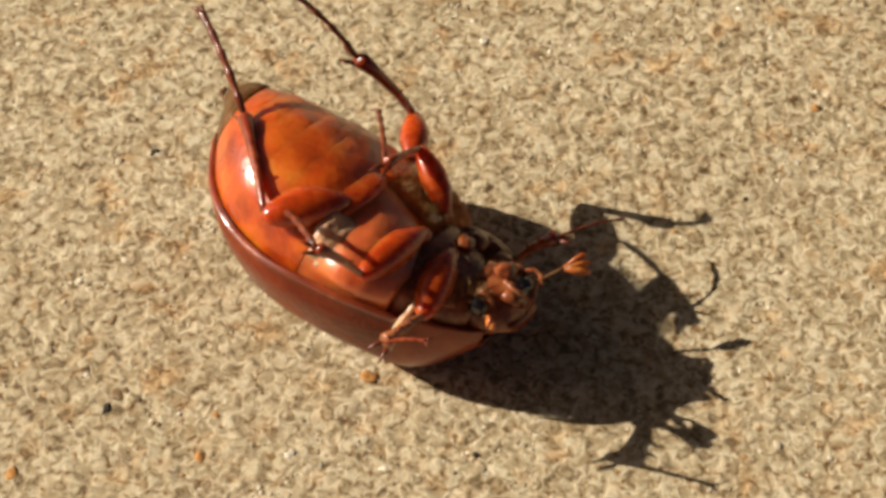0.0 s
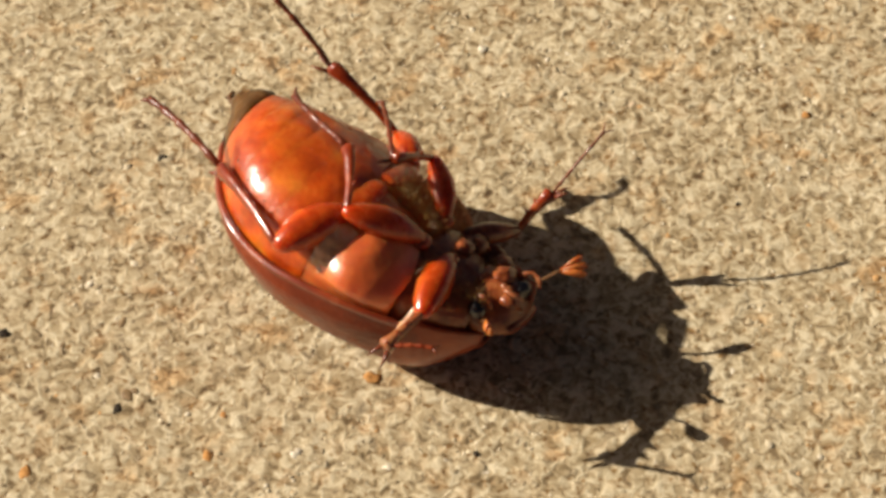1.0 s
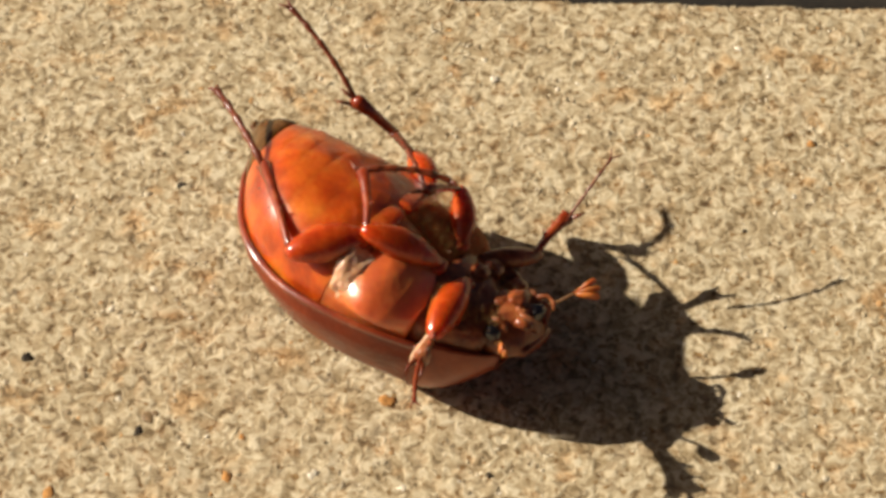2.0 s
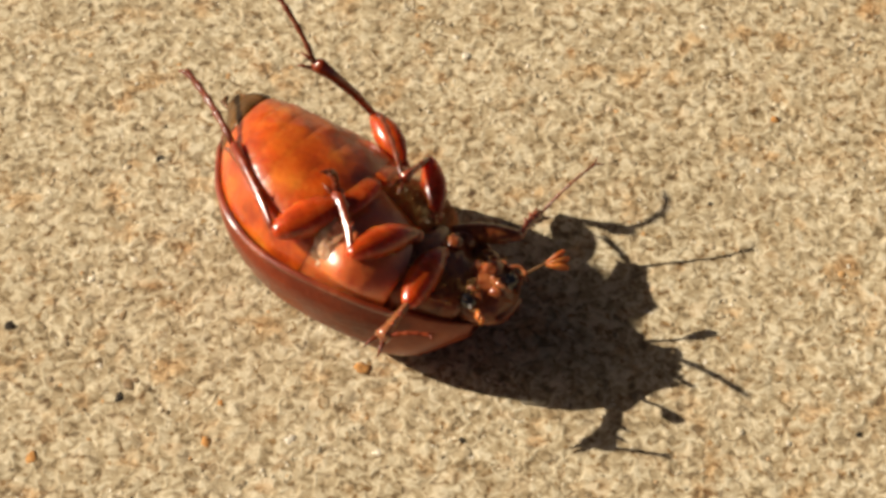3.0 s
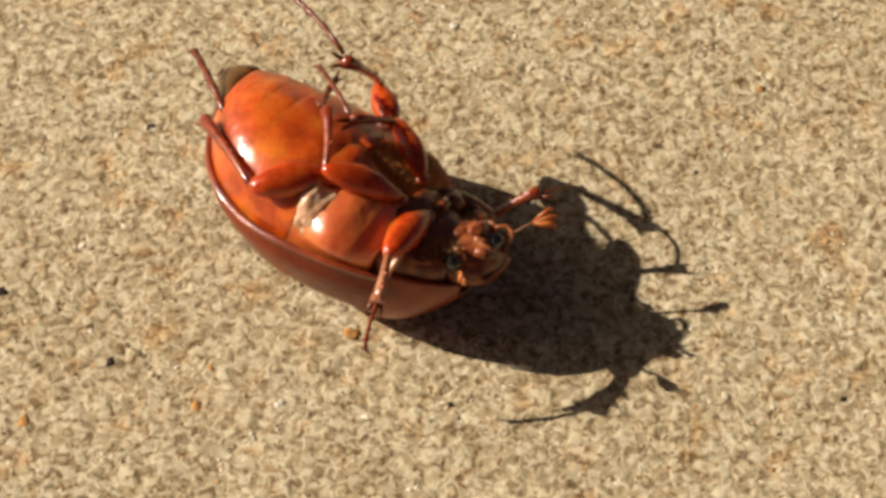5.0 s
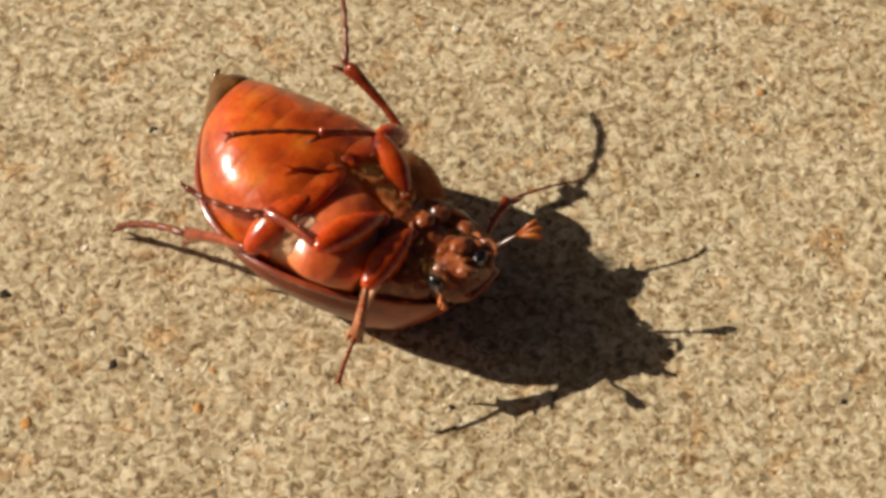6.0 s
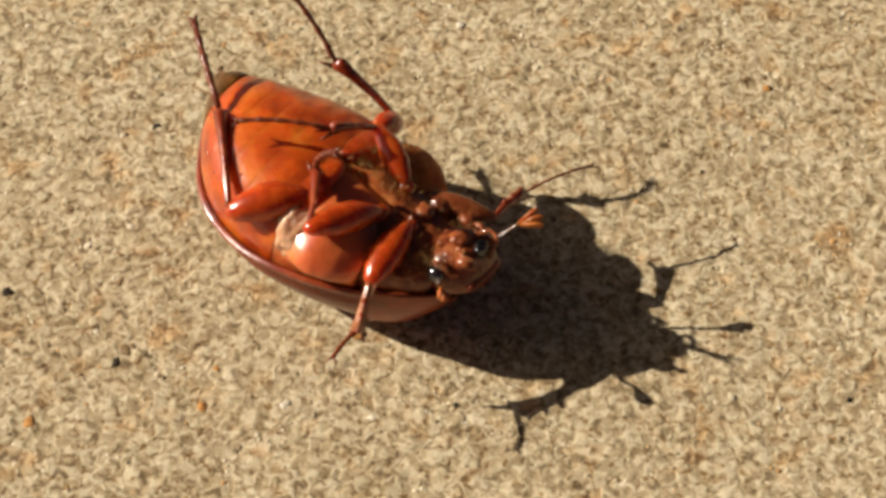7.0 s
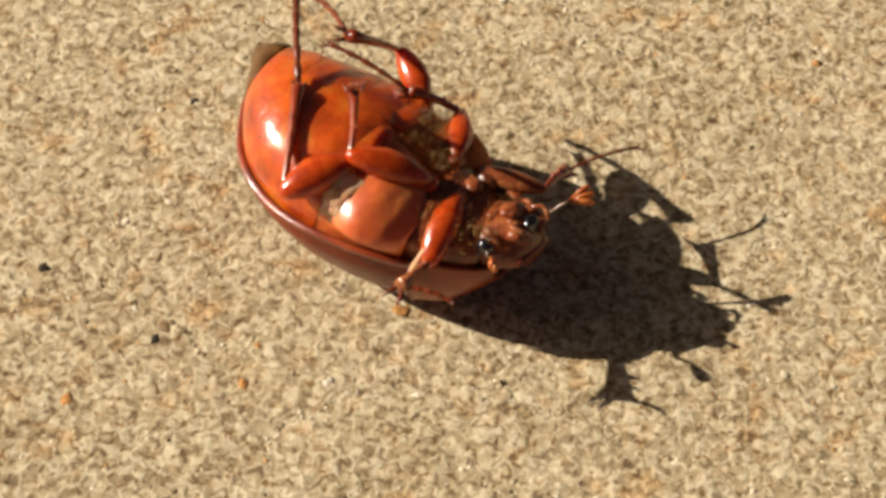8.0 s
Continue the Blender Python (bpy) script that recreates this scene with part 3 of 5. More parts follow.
def hairs():
    """Short yellow hair on breast, neck, head and tail."""
    rng = random.Random(3)
    pieces = []

    def tuft(cx, cy, cz, sx, sy, sz, count, length):
        for _ in range(count):
            p = Vector((rng.gauss(cx, sx), rng.gauss(cy, sy), rng.gauss(cz, sz)))
            d = Vector((rng.gauss(-0.3, 0.5), rng.gauss(0, 0.5), rng.uniform(0.4, 1))).normalized() * length * rng.uniform(0.5, 1.2)
            s = Vector((rng.gauss(0, 1), rng.gauss(0, 1), 0)).normalized() * 0.013
            pieces.append(([p - s, p + s, p + d * 0.6 + Vector((0, 0, 0.02)), p + d], [(0, 1, 2), (0, 2, 3), (1, 3, 2)]))

    for side in (-1, 1):
        tuft(4.75, side * 1.7, 1.45, 0.25, 0.8, 0.15, 70, 0.55)
        tuft(7.1, side * 1.3, 1.3, 0.4, 0.6, 0.15, 150, 0.6)
        tuft(5.6, side * 1.5, 1.6, 0.4, 0.6, 0.12, 90, 0.6)
        tuft(8.0, 0.25 + side * 1.5, 1.7, 0.4, 0.4, 0.15, 90, 0.5)
    for x in (1.2, 2.0, 2.8, 3.6):
        for y in (0.6, 1.7, 2.8, 3.7):
            v, b = spline_at(KEEL, x) + 0.55, spline_at(HALF, x) * 0.955 + 0.4
            tuft(x, y, v * math.sqrt(1 - (y / b) ** 2), 0.4, 0.4, 0.05, 60, 0.55)
    tuft(4.7, 3.4, 0.6, 0.3, 0.4, 0.4, 90, 0.5)
    tuft(7.6, 0.5, 1.75, 0.3, 0.6, 0.15, 120, 0.5)
    tuft(-9.6, 0, 0.5, 0.2, 0.5, 0.4, 60, 0.3)
    me = body_mesh("hair", joined(*pieces))
    return tagged(part("hair", me, HAIR, beetle, "short yellow hair tufts"), kind="stuff")


hairs()

# ---- legs: each joint piece has its own origin at its near joint, and runs along x ----
LEGS = {  # hip, lengths of thigh, shin and foot, thickness
    "near_hind": ((0.15, -3.09, 2.83), (4.3, 6.5, 6.6), 1.08),
    "near_mid": ((3.77, -1.11, 2.48), (4.6, 3.9, 5.2), 0.92),
    "near_fore": ((5.41, -0.49, 1.98), (4.2, 2.8, 3.0), 0.85),
    "far_hind": ((-0.02, 3.71, 1.47), (3.55, 5.4, 6.5), 0.82),
    "far_mid": ((3.67, 1.52, 2.03), (3.64, 3.47, 5.43), 0.74),
    "far_fore": ((4.84, 2.29, 1.21), (3.82, 2.9, 4.73), 0.62),
}


def coxa(hip, r):
    return part("hip", mesh_of("hip", *ball((hip[0] + 0.05, hip[1], hip[2] - 0.5 * r), (r * 1.1, r * 1.35, r * 0.8), 16, 10)), LIMB, beetle)


def thigh_mesh(length, r):
    stops = [(-0.04, 0.2), (0, 0.36), (0.12, 0.62), (0.33, 0.95), (0.58, 1.0), (0.82, 0.74), (0.97, 0.48), (1.04, 0.22)]
    pts = [(length * f, 0, 0.12 * r * math.sin(math.pi * f)) for f, _ in stops]
    return mesh_of("thigh", *tube(pts, [r * s for _, s in stops], 18, 0.88))


def shin_mesh(length, r):
    stops = [(0, 0.4), (0.1, 0.48), (0.4, 0.55), (0.75, 0.7), (0.95, 1.0), (1.0, 0.65)]
    return mesh_of("shin", *tube([(length * f, 0, 0.05 * length * math.sin(math.pi * f)) for f, _ in stops], [r * s for _, s in stops], 12, 0.75))


def spines(shin, length, r, teeth, size):
    """Teeth along the outer edge and two spurs at the end of a shin."""
    for k in range(teeth):
        f = 0.38 + 0.52 * k / max(teeth - 1, 1)
        base = Vector((length * f, 0, r * 0.5 + 0.05 * length * math.sin(math.pi * f)))
        tooth = tube([base - Vector((0.1, 0, 0.2)), base + Vector((0.1, 0, 0.12)) * size, base + Vector((0.3, 0.04, 0.38)) * size], [0.2 * size, 0.13 * size, 0.03], 7)
        part("tooth", mesh_of("tooth", *tooth), SHIN, shin)
    for s in (-1, 1):
        spur = tube([(length * 0.95, s * r * 0.3, -r * 0.3), (length + 0.3, s * r * 0.6, -r * 0.8), (length + 0.65, s * r * 0.75, -r * 1.15)], [0.15, 0.1, 0.02], 7)
        part("spur", mesh_of("spur", *spur), TARSUS, shin)


def foot_mesh(length, r, bend):
    """Five thin joints in a row, slightly bowed."""
    pts, radii = [], []
    for k in range(5):
        for f, s in ((0.0, 0.74), (0.45, 0.86), (0.8, 1.1), (0.93, 0.98)):
            u = (k + f) * 0.186
            pts.append((length * u, 0, bend * length * u * (1 - u) * 2))
            radii.append(r * s)
    return mesh_of("foot", *tube(pts, radii, 9))


def claws(foot, length, r):
    for s in (-1, 1):
        claw = tube([(length * 0.9, 0, 0.02 * length), (length * 0.96, s * 0.16, 0.06), (length, s * 0.34, -0.12)], [r * 0.7, r * 0.5, 0.02], 7)
        part("claw", mesh_of("claw", *claw), TARSUS, foot)


JOINTS = {}
for name, (hip, lengths, thick) in LEGS.items():
    coxa(hip, thick * 0.5)
    fore = name.endswith("fore")
    calf = 0.62 if name == "near_fore" else 0.46 if fore else 0.56 if name.endswith("hind") else 0.44
    shin = part("shin", shin_mesh(lengths[1], calf), PALE_SHEEN if name == "near_fore" else SHIN, beetle)
    spines(shin, lengths[1], calf, 3 if fore else 2, 0.6 if name == "far_fore" else 1.0 if fore else 0.6)
    slim = thick * (0.15 if fore else 0.21)
    foot = part("foot", foot_mesh(lengths[2], slim, 0.16), FOREFOOT if name == "near_fore" else TARSUS, beetle)
    claws(foot, lengths[2], slim)
    thigh = part("thigh", thigh_mesh(lengths[0], thick * (1.12 if name == "near_fore" else 1.0)), HEAD if name == "far_fore" else LIMB, beetle)
    JOINTS[name] = (thigh, shin, foot)


# ---- loose grit on the slab ----
def pebble(name, label, material, x, y, size, seed):
    me = mesh_of(name, *ball((0, 0, -size[2] * 0.2), (size[0], size[1], size[2] * 0.6), 10, 7, 0.6, seed))
    ob = part(name, me, material, None)
    ob.location = (x * MM, y * MM, -0.00003)
    ob.rotation_euler = (0, 0, seed * 1.3)
    return tagged(ob, label, "grit", "loose grit on the concrete")


GRIT = [  # name, label, material, x, y, half sizes in mm
    ("dark_chip", "small black grit chip lying on concrete", CHIP, -18.95, -10.0, (0.42, 0.24, 0.16)),
    ("brown_pebble", "brown sand grain set in concrete", BROWN, -18.1, -8.9, (0.3, 0.2, 0.2)),
    ("dark_chip", "small black grit chip lying on concrete", CHIP, -17.85, 7.0, (0.36, 0.26, 0.2)),
    ("dark_chip", "small black grit chip lying on concrete", CHIP, 0.25, -12.85, (0.24, 0.2, 0.14)),
    ("dark_chip", "small black grit chip lying on concrete", CHIP, -25.6, -5.2, (0.4, 0.35, 0.25)),
    ("ochre_pebble", "ochre yellow sand pebble set on concrete", OCHRE, -13.9, -13.0, (0.4, 0.34, 0.2)),
    ("ochre_pebble", "ochre yellow sand pebble set on concrete", OCHRE, -5.4, -8.0, (0.5, 0.4, 0.22)),
    ("quartz_pebble", "pale cream quartz pebble set on concrete", QUARTZ, -9.3, -12.8, (0.4, 0.3, 0.2)),
    ("brown_pebble", "brown sand grain set in concrete", BROWN, -18.50, -9.10, (0.38, 0.3, 0.16)),
    ("brown_pebble", "brown sand grain set in concrete", BROWN, -13.94, -14.58, (0.3, 0.25, 0.14)),
    ("ochre_pebble", "ochre yellow sand pebble set on concrete", OCHRE, -13.25, -10.35, (0.4, 0.22, 0.14)),
    ("dark_chip", "small black grit chip lying on concrete", CHIP, -17.75, -16.58, (0.2, 0.18, 0.12)),
    ("brown_pebble", "brown sand grain set in concrete", BROWN, -19.16, -4.44, (0.5, 0.16, 0.12)),
    ("brown_pebble", "brown sand grain set in concrete", BROWN, 22.88, 10.26, (0.42, 0.22, 0.14)),
    ("ochre_pebble", "ochre yellow sand pebble set on concrete", OCHRE, 19.29, 10.07, (0.34, 0.28, 0.14)),
    ("dark_chip", "small black grit chip lying on concrete", CHIP, 15.00, 3.60, (0.18, 0.16, 0.1)),
    ("brown_pebble", "brown sand grain set in concrete", BROWN, 17.67, 3.09, (0.3, 0.24, 0.14)),
    ("quartz_pebble", "pale cream quartz pebble set on concrete", QUARTZ, 0.56, 15.16, (0.3, 0.3, 0.16)),
    ("quartz_pebble", "pale cream quartz pebble set on concrete", QUARTZ, 15.53, 17.53, (0.34, 0.2, 0.16)),
    ("dark_chip", "small black grit chip lying on concrete", CHIP, 22.25, -12.49, (0.24, 0.16, 0.12)),
    ("brown_pebble", "brown sand grain set in concrete", BROWN, 20.66, -13.90, (0.22, 0.2, 0.12)),
    ("brown_pebble", "brown sand grain set in concrete", BROWN, 18.54, -14.75, (0.24, 0.14, 0.1)),
    ("ochre_pebble", "ochre yellow sand pebble set on concrete", OCHRE, -23.49, -13.96, (0.42, 0.3, 0.1)),
    ("brown_pebble", "brown sand grain set in concrete", BROWN, -23.21, 3.39, (0.26, 0.14, 0.1)),
    ("brown_pebble", "brown sand grain set in concrete", BROWN, -22.30, -5.95, (0.26, 0.14, 0.1)),
    ("brown_pebble", "brown sand grain set in concrete", BROWN, 9.81, -12.53, (0.24, 0.2, 0.12)),
]
for seed, (name, label, material, x, y, size) in enumerate(GRIT):
    pebble(name, label, material, x, y, (size[0], size[1], size[2] * (0.7 if material is BROWN else 1.7 if material is CHIP else 1.2)), seed + 1)



# ---- movement ----
def motions():
    walk(beetle, [
        (0, pose(-0.00561, -0.00181, 0.00634, -17.3, 12.9, -37.5)),
        (0.2, pose(-0.00529, -0.00156, 0.00636, -15.2, 11.8, -38.8)),
        (0.5, pose(-0.00562, -0.00176, 0.00639, -15.1, 12.4, -36.3)),
        (0.8, pose(-0.00556, -0.00139, 0.00641, -14, 12.3, -38.2)),
        (1, pose(-0.00564, -0.00181, 0.00645, -14.8, 12.8, -37.6)),
        (1.2, pose(-0.00568, -0.00162, 0.00637, -13.6, 11, -37.7)),
        (2.3, pose(-0.00542, -0.00175, 0.00638, -14.3, 12.7, -37.8)),
        (2.5, pose(-0.00553, -0.00181, 0.00637, -15.5, 13.1, -36.6)),
        (2.7, pose(-0.00551, -0.00148, 0.00634, -16.7, 12, -37.7)),
        (3, pose(-0.00553, -0.0017, 0.00637, -16.1, 13.5, -36.6)),
        (3.2, pose(-0.00569, -0.00157, 0.00634, -15, 11.7, -38.7)),
        (3.5, pose(-0.00546, -0.00178, 0.00638, -15.1, 13.6, -36.7)),
        (3.8, pose(-0.00556, -0.00169, 0.00637, -12.8, 12.7, -36.6)),
        (4, pose(-0.00556, -0.00192, 0.00635, -11.6, 12.6, -35.2)),
        (4.2, pose(-0.00561, -0.00169, 0.00633, -13.4, 11.5, -36.9)),
        (4.5, pose(-0.00556, -0.00167, 0.00637, -15.5, 12.5, -36.4)),
        (4.7, pose(-0.00541, -0.0016, 0.00634, -15.4, 11.3, -36.6)),
        (5.8, pose(-0.00628, -0.00224, 0.00633, 0.5, 8.7, -37.5)),
        (6, pose(-0.00636, -0.00238, 0.00635, -1.3, 9.7, -37.2)),
        (6.2, pose(-0.00666, -0.00234, 0.0063, -4.5, 8.3, -36.9)),
        (6.5, pose(-0.00656, -0.00242, 0.00631, -1.1, 9.3, -37.6)),
        (6.8, pose(-0.00664, -0.00223, 0.00631, -0.1, 8.6, -36.7)),
        (7, pose(-0.00652, -0.00213, 0.00633, 0.7, 7.4, -37.1)),
        (7.2, pose(-0.00636, -0.00216, 0.00634, -2, 6.8, -37.8)),
        (7.5, pose(-0.00632, -0.00219, 0.00633, -2.1, 9.2, -38.3)),
        (7.8, pose(-0.00643, -0.00223, 0.00633, -4.1, 8.6, -36.6)),
        (8, pose(-0.00648, -0.00215, 0.00633, -5.1, 8, -37.6)),
    ])
    thigh, shin, foot = JOINTS["near_hind"]
    walk(thigh, [
        (0, pose(0.00015, -0.00309, 0.00283, 80.4, 12.6, -125.6)),
        (0.2, pose(0.00015, -0.00309, 0.00283, 82.8, 14.3, -115.8)),
        (0.5, pose(0.00015, -0.00309, 0.00283, 80.6, 12.9, -124.6)),
        (0.8, pose(0.00015, -0.00309, 0.00283, 79.6, 9.2, -128.7)),
        (1, pose(0.00015, -0.00309, 0.00283, 84.5, 15.6, -109.3)),
        (1.2, pose(0.00015, -0.00309, 0.00283, 79.1, 6.2, -130.9)),
        (2.3, pose(0.00015, -0.00309, 0.00283, 81.5, 12.8, -120.9)),
        (2.5, pose(0.00015, -0.00309, 0.00283, 82.4, 11.3, -117.4)),
        (2.7, pose(0.00015, -0.00309, 0.00283, 84.6, 17.2, -109.1)),
        (3, pose(0.00015, -0.00309, 0.00283, 82.5, 16.3, -117.1)),
        (3.2, pose(0.00015, -0.00309, 0.00283, 85.9, 18.2, -104.3)),
        (3.5, pose(0.00015, -0.00309, 0.00283, 82.8, 15.5, -115.8)),
        (3.8, pose(0.00015, -0.00309, 0.00283, 85.6, 15.5, -105.4)),
        (4, pose(0.00015, -0.00309, 0.00283, 79.8, 6.8, -128)),
        (4.2, pose(0.00015, -0.00309, 0.00283, 77.6, 6.4, -138)),
        (4.5, pose(0.00015, -0.00309, 0.00283, 83.4, 14.5, -113.6)),
        (4.7, pose(0.00015, -0.00309, 0.00283, 79.8, 10.2, -128.1)),
        (5.8, pose(0.00015, -0.00309, 0.00283, 83.9, 24.2, -111.5)),
        (6, pose(0.00015, -0.00309, 0.00283, 86.1, 25.8, -103.3)),
        (6.2, pose(0.00015, -0.00309, 0.00283, 79.2, 4.3, -130.3)),
        (6.5, pose(0.00015, -0.00309, 0.00283, 91.8, -1.5, -84)),
        (6.8, pose(0.00015, -0.00309, 0.00283, 90.9, 2.2, -87)),
        (7, pose(0.00015, -0.00309, 0.00283, 79.7, 8.9, -128.1)),
        (7.2, pose(0.00015, -0.00309, 0.00283, 81.6, 8.5, -120.3)),
        (7.5, pose(0.00015, -0.00309, 0.00283, 81.7, 12.2, -120)),
        (7.8, pose(0.00015, -0.00309, 0.00283, 79.3, 6.8, -130)),
        (8, pose(0.00015, -0.00309, 0.00283, 83.2, 12.5, -114.3)),
    ])
    walk(shin, [
        (0, pose(-0.00231, -0.00652, 0.00189, -12.5, -2.5, 138.2)),
        (0.2, pose(-0.00167, -0.00685, 0.00177, -12.6, 1.5, 145.4)),
        (0.5, pose(-0.00225, -0.00656, 0.00186, -12.7, 3.4, 143.3)),
        (0.8, pose(-0.00251, -0.00641, 0.00214, -12.9, 2.8, 139.6)),
        (1, pose(-0.00123, -0.00701, 0.00167, -11.1, 11.8, 153.5)),
        (1.2, pose(-0.00264, -0.00632, 0.00237, -12.4, -8.4, 113.2)),
        (2.3, pose(-0.00201, -0.0067, 0.00188, -12.6, 7.4, 146.3)),
        (2.5, pose(-0.0018, -0.00685, 0.00198, -12.4, -8.8, 126.4)),
        (2.7, pose(-0.00119, -0.00698, 0.00156, -14.8, -6.9, 143.5)),
        (3, pose(-0.00174, -0.00679, 0.00161, -14.9, 3, 146.5)),
        (3.2, pose(-0.00086, -0.00706, 0.00148, -14.7, -8.4, 143.5)),
        (3.5, pose(-0.00166, -0.00684, 0.00167, -14.6, -3.2, 142.4)),
        (3.8, pose(-0.00095, -0.00709, 0.00168, -14.8, -2.5, 146)),
        (4, pose(-0.00248, -0.00646, 0.00232, -11.4, -8.4, 111.3)),
        (4.2, pose(-0.00303, -0.00595, 0.00235, -12.9, 1.4, 134.6)),
        (4.5, pose(-0.00153, -0.00693, 0.00175, -11.7, -13.1, 123)),
        (4.7, pose(-0.00247, -0.00642, 0.00207, -13.4, -2.4, 135.9)),
        (5.8, pose(-0.00129, -0.00675, 0.00107, -4.8, 35.3, 164.3)),
        (6, pose(-0.00075, -0.00687, 0.00095, -0.9, 44.4, 170.3)),
        (6.1, pose(-0.00168, -0.00661, 0.00173, -3.6, -13.2, 161.4)),
        (6.2, pose(-0.00262, -0.00636, 0.00251, 10.7, -70.1, 142.5)),
        (6.35, pose(-0.00101, -0.00687, 0.00272, -2.9, -29.5, 159.2)),
        (6.5, pose(0.0006, -0.00738, 0.00294, -3.8, 11.8, 164.9)),
        (6.8, pose(0.00038, -0.00739, 0.00267, -3, -15.2, 139.3)),
        (7, pose(-0.00247, -0.00643, 0.00217, -2.3, -2.3, 134.6)),
        (7.2, pose(-0.00199, -0.00676, 0.0022, -1, -8.4, 121.1)),
        (7.5, pose(-0.00195, -0.00672, 0.00193, -2.7, -0.9, 141.4)),
        (7.8, pose(-0.00259, -0.00636, 0.00232, -2, -4.7, 126.1)),
        (8, pose(-0.00158, -0.00692, 0.0019, -1.5, -11.9, 123.2)),
    ])
    walk(foot, [
        (0, pose(-0.00715, -0.00219, 0.00217, -15.6, -16, 157.4)),
        (0.2, pose(-0.00702, -0.00316, 0.0016, -15.5, -1.5, 157.1)),
        (0.5, pose(-0.00745, -0.00268, 0.00148, -15.5, -5.1, 155.8)),
        (0.8, pose(-0.00745, -0.0022, 0.00182, -13.9, -8.6, 143)),
        (1, pose(-0.00692, -0.00417, 0.00034, -13.7, 9.7, 166.1)),
        (1.2, pose(-0.00518, -0.0004, 0.00332, -13.4, -10.5, 125.8)),
        (2.3, pose(-0.00737, -0.00311, 0.00104, -14.6, 6.8, 161.2)),
        (2.5, pose(-0.00561, -0.00168, 0.00298, -13.9, -9.4, 132.5)),
        (2.7, pose(-0.00639, -0.00314, 0.00234, -14.2, 6.5, 141.8)),
        (3, pose(-0.00716, -0.00321, 0.00127, -13, 7, 151.8)),
        (3.2, pose(-0.00603, -0.00323, 0.00243, -14.2, 12, 144.5)),
        (3.5, pose(-0.00681, -0.00288, 0.00204, -14, 5.2, 145.5)),
        (3.8, pose(-0.00633, -0.00345, 0.00196, -13, 9.5, 153.7)),
        (4, pose(-0.00482, -0.00047, 0.00327, -11.5, -15.9, 128.9)),
        (4.2, pose(-0.0076, -0.00132, 0.00219, -12.7, -1.8, 136.6)),
        (4.5, pose(-0.00497, -0.00162, 0.00322, -12.3, -7.6, 130.6)),
        (4.7, pose(-0.00713, -0.0019, 0.00234, -12.9, -2.3, 138.3)),
        (5.8, pose(-0.00641, -0.0053, -0.0027, -3.5, 41.3, 164.1)),
        (6, pose(-0.00533, -0.00608, -0.00361, 10.4, 40.9, -174.9)),
        (6.2, pose(-0.00437, -0.00502, 0.00862, -17.6, 7.7, 124.8)),
        (6.5, pose(-0.00554, -0.00572, 0.00161, -9.3, 11.2, 172.7)),
        (6.8, pose(-0.00437, -0.00331, 0.00437, -14, 6.8, 143.1)),
        (7, pose(-0.00704, -0.0018, 0.00243, -14, -2.3, 143.8)),
        (7.2, pose(-0.00531, -0.00125, 0.00314, -13.7, 0.6, 129.3)),
        (7.5, pose(-0.00704, -0.00267, 0.00203, -13.8, -2.2, 133.6)),
        (7.8, pose(-0.00641, -0.00113, 0.00285, -16.5, 16, 112)),
        (8, pose(-0.00507, -0.0016, 0.00324, -13.6, 1.9, 130.1)),
    ])
    thigh, shin, foot = JOINTS["near_mid"]
    walk(thigh, [
        (0, pose(0.00377, -0.00111, 0.00248, 88.6, 4.6, -94.9)),
        (0.2, pose(0.00377, -0.00111, 0.00248, 75.8, -14.3, -141.2)),
        (0.5, pose(0.00377, -0.00111, 0.00248, 86.7, -3.6, -100.8)),
        (0.8, pose(0.00377, -0.00111, 0.00248, 92, 0.4, -83.1)),
        (1, pose(0.00377, -0.00111, 0.00248, 75.9, -14.1, -140.4)),
        (1.2, pose(0.00377, -0.00111, 0.00248, 79.5, -12.1, -124.9)),
        (2.3, pose(0.00377, -0.00111, 0.00248, 74.2, -16.4, -150.1)),
        (2.5, pose(0.00377, -0.00111, 0.00248, 82.1, -5.1, -116.6)),
        (2.7, pose(0.00377, -0.00111, 0.00248, 75, -14, -145.9)),
        (3, pose(0.00377, -0.00111, 0.00248, 84.2, -2, -109.4)),
        (3.2, pose(0.00377, -0.00111, 0.00248, 78.8, -13.5, -127.1)),
        (3.5, pose(0.00377, -0.00111, 0.00248, 73.7, -13.2, -157.1)),
        (3.8, pose(0.00377, -0.00111, 0.00248, 74.4, -15.1, -149.5)),
        (4, pose(0.00377, -0.00111, 0.00248, 73.3, -15.9, -159.1)),
        (4.2, pose(0.00377, -0.00111, 0.00248, 91.6, -0.4, -84.7)),
        (4.5, pose(0.00377, -0.00111, 0.00248, 77.3, -11, -135.1)),
        (4.7, pose(0.00377, -0.00111, 0.00248, 75, -14.7, -145.7)),
        (5.8, pose(0.00377, -0.00111, 0.00248, 81.1, -15.3, -117.7)),
        (6, pose(0.00377, -0.00111, 0.00248, 85.6, -12.1, -103.7)),
        (6.2, pose(0.00377, -0.00111, 0.00248, 85.6, -9.5, -103.8)),
        (6.5, pose(0.00377, -0.00111, 0.00248, 80.6, -21.3, -117.4)),
        (6.8, pose(0.00377, -0.00111, 0.00248, 76.1, -15.5, -138.8)),
        (7, pose(0.00377, -0.00111, 0.00248, 82.2, -14.9, -114.3)),
        (7.2, pose(0.00377, -0.00111, 0.00248, 73.3, -18.4, -155.5)),
        (7.5, pose(0.00377, -0.00111, 0.00248, 77, -13.3, -135.4)),
        (7.8, pose(0.00377, -0.00111, 0.00248, 80.7, -13.1, -119.9)),
        (8, pose(0.00377, -0.00111, 0.00248, 74.9, -13.8, -147.2)),
    ])
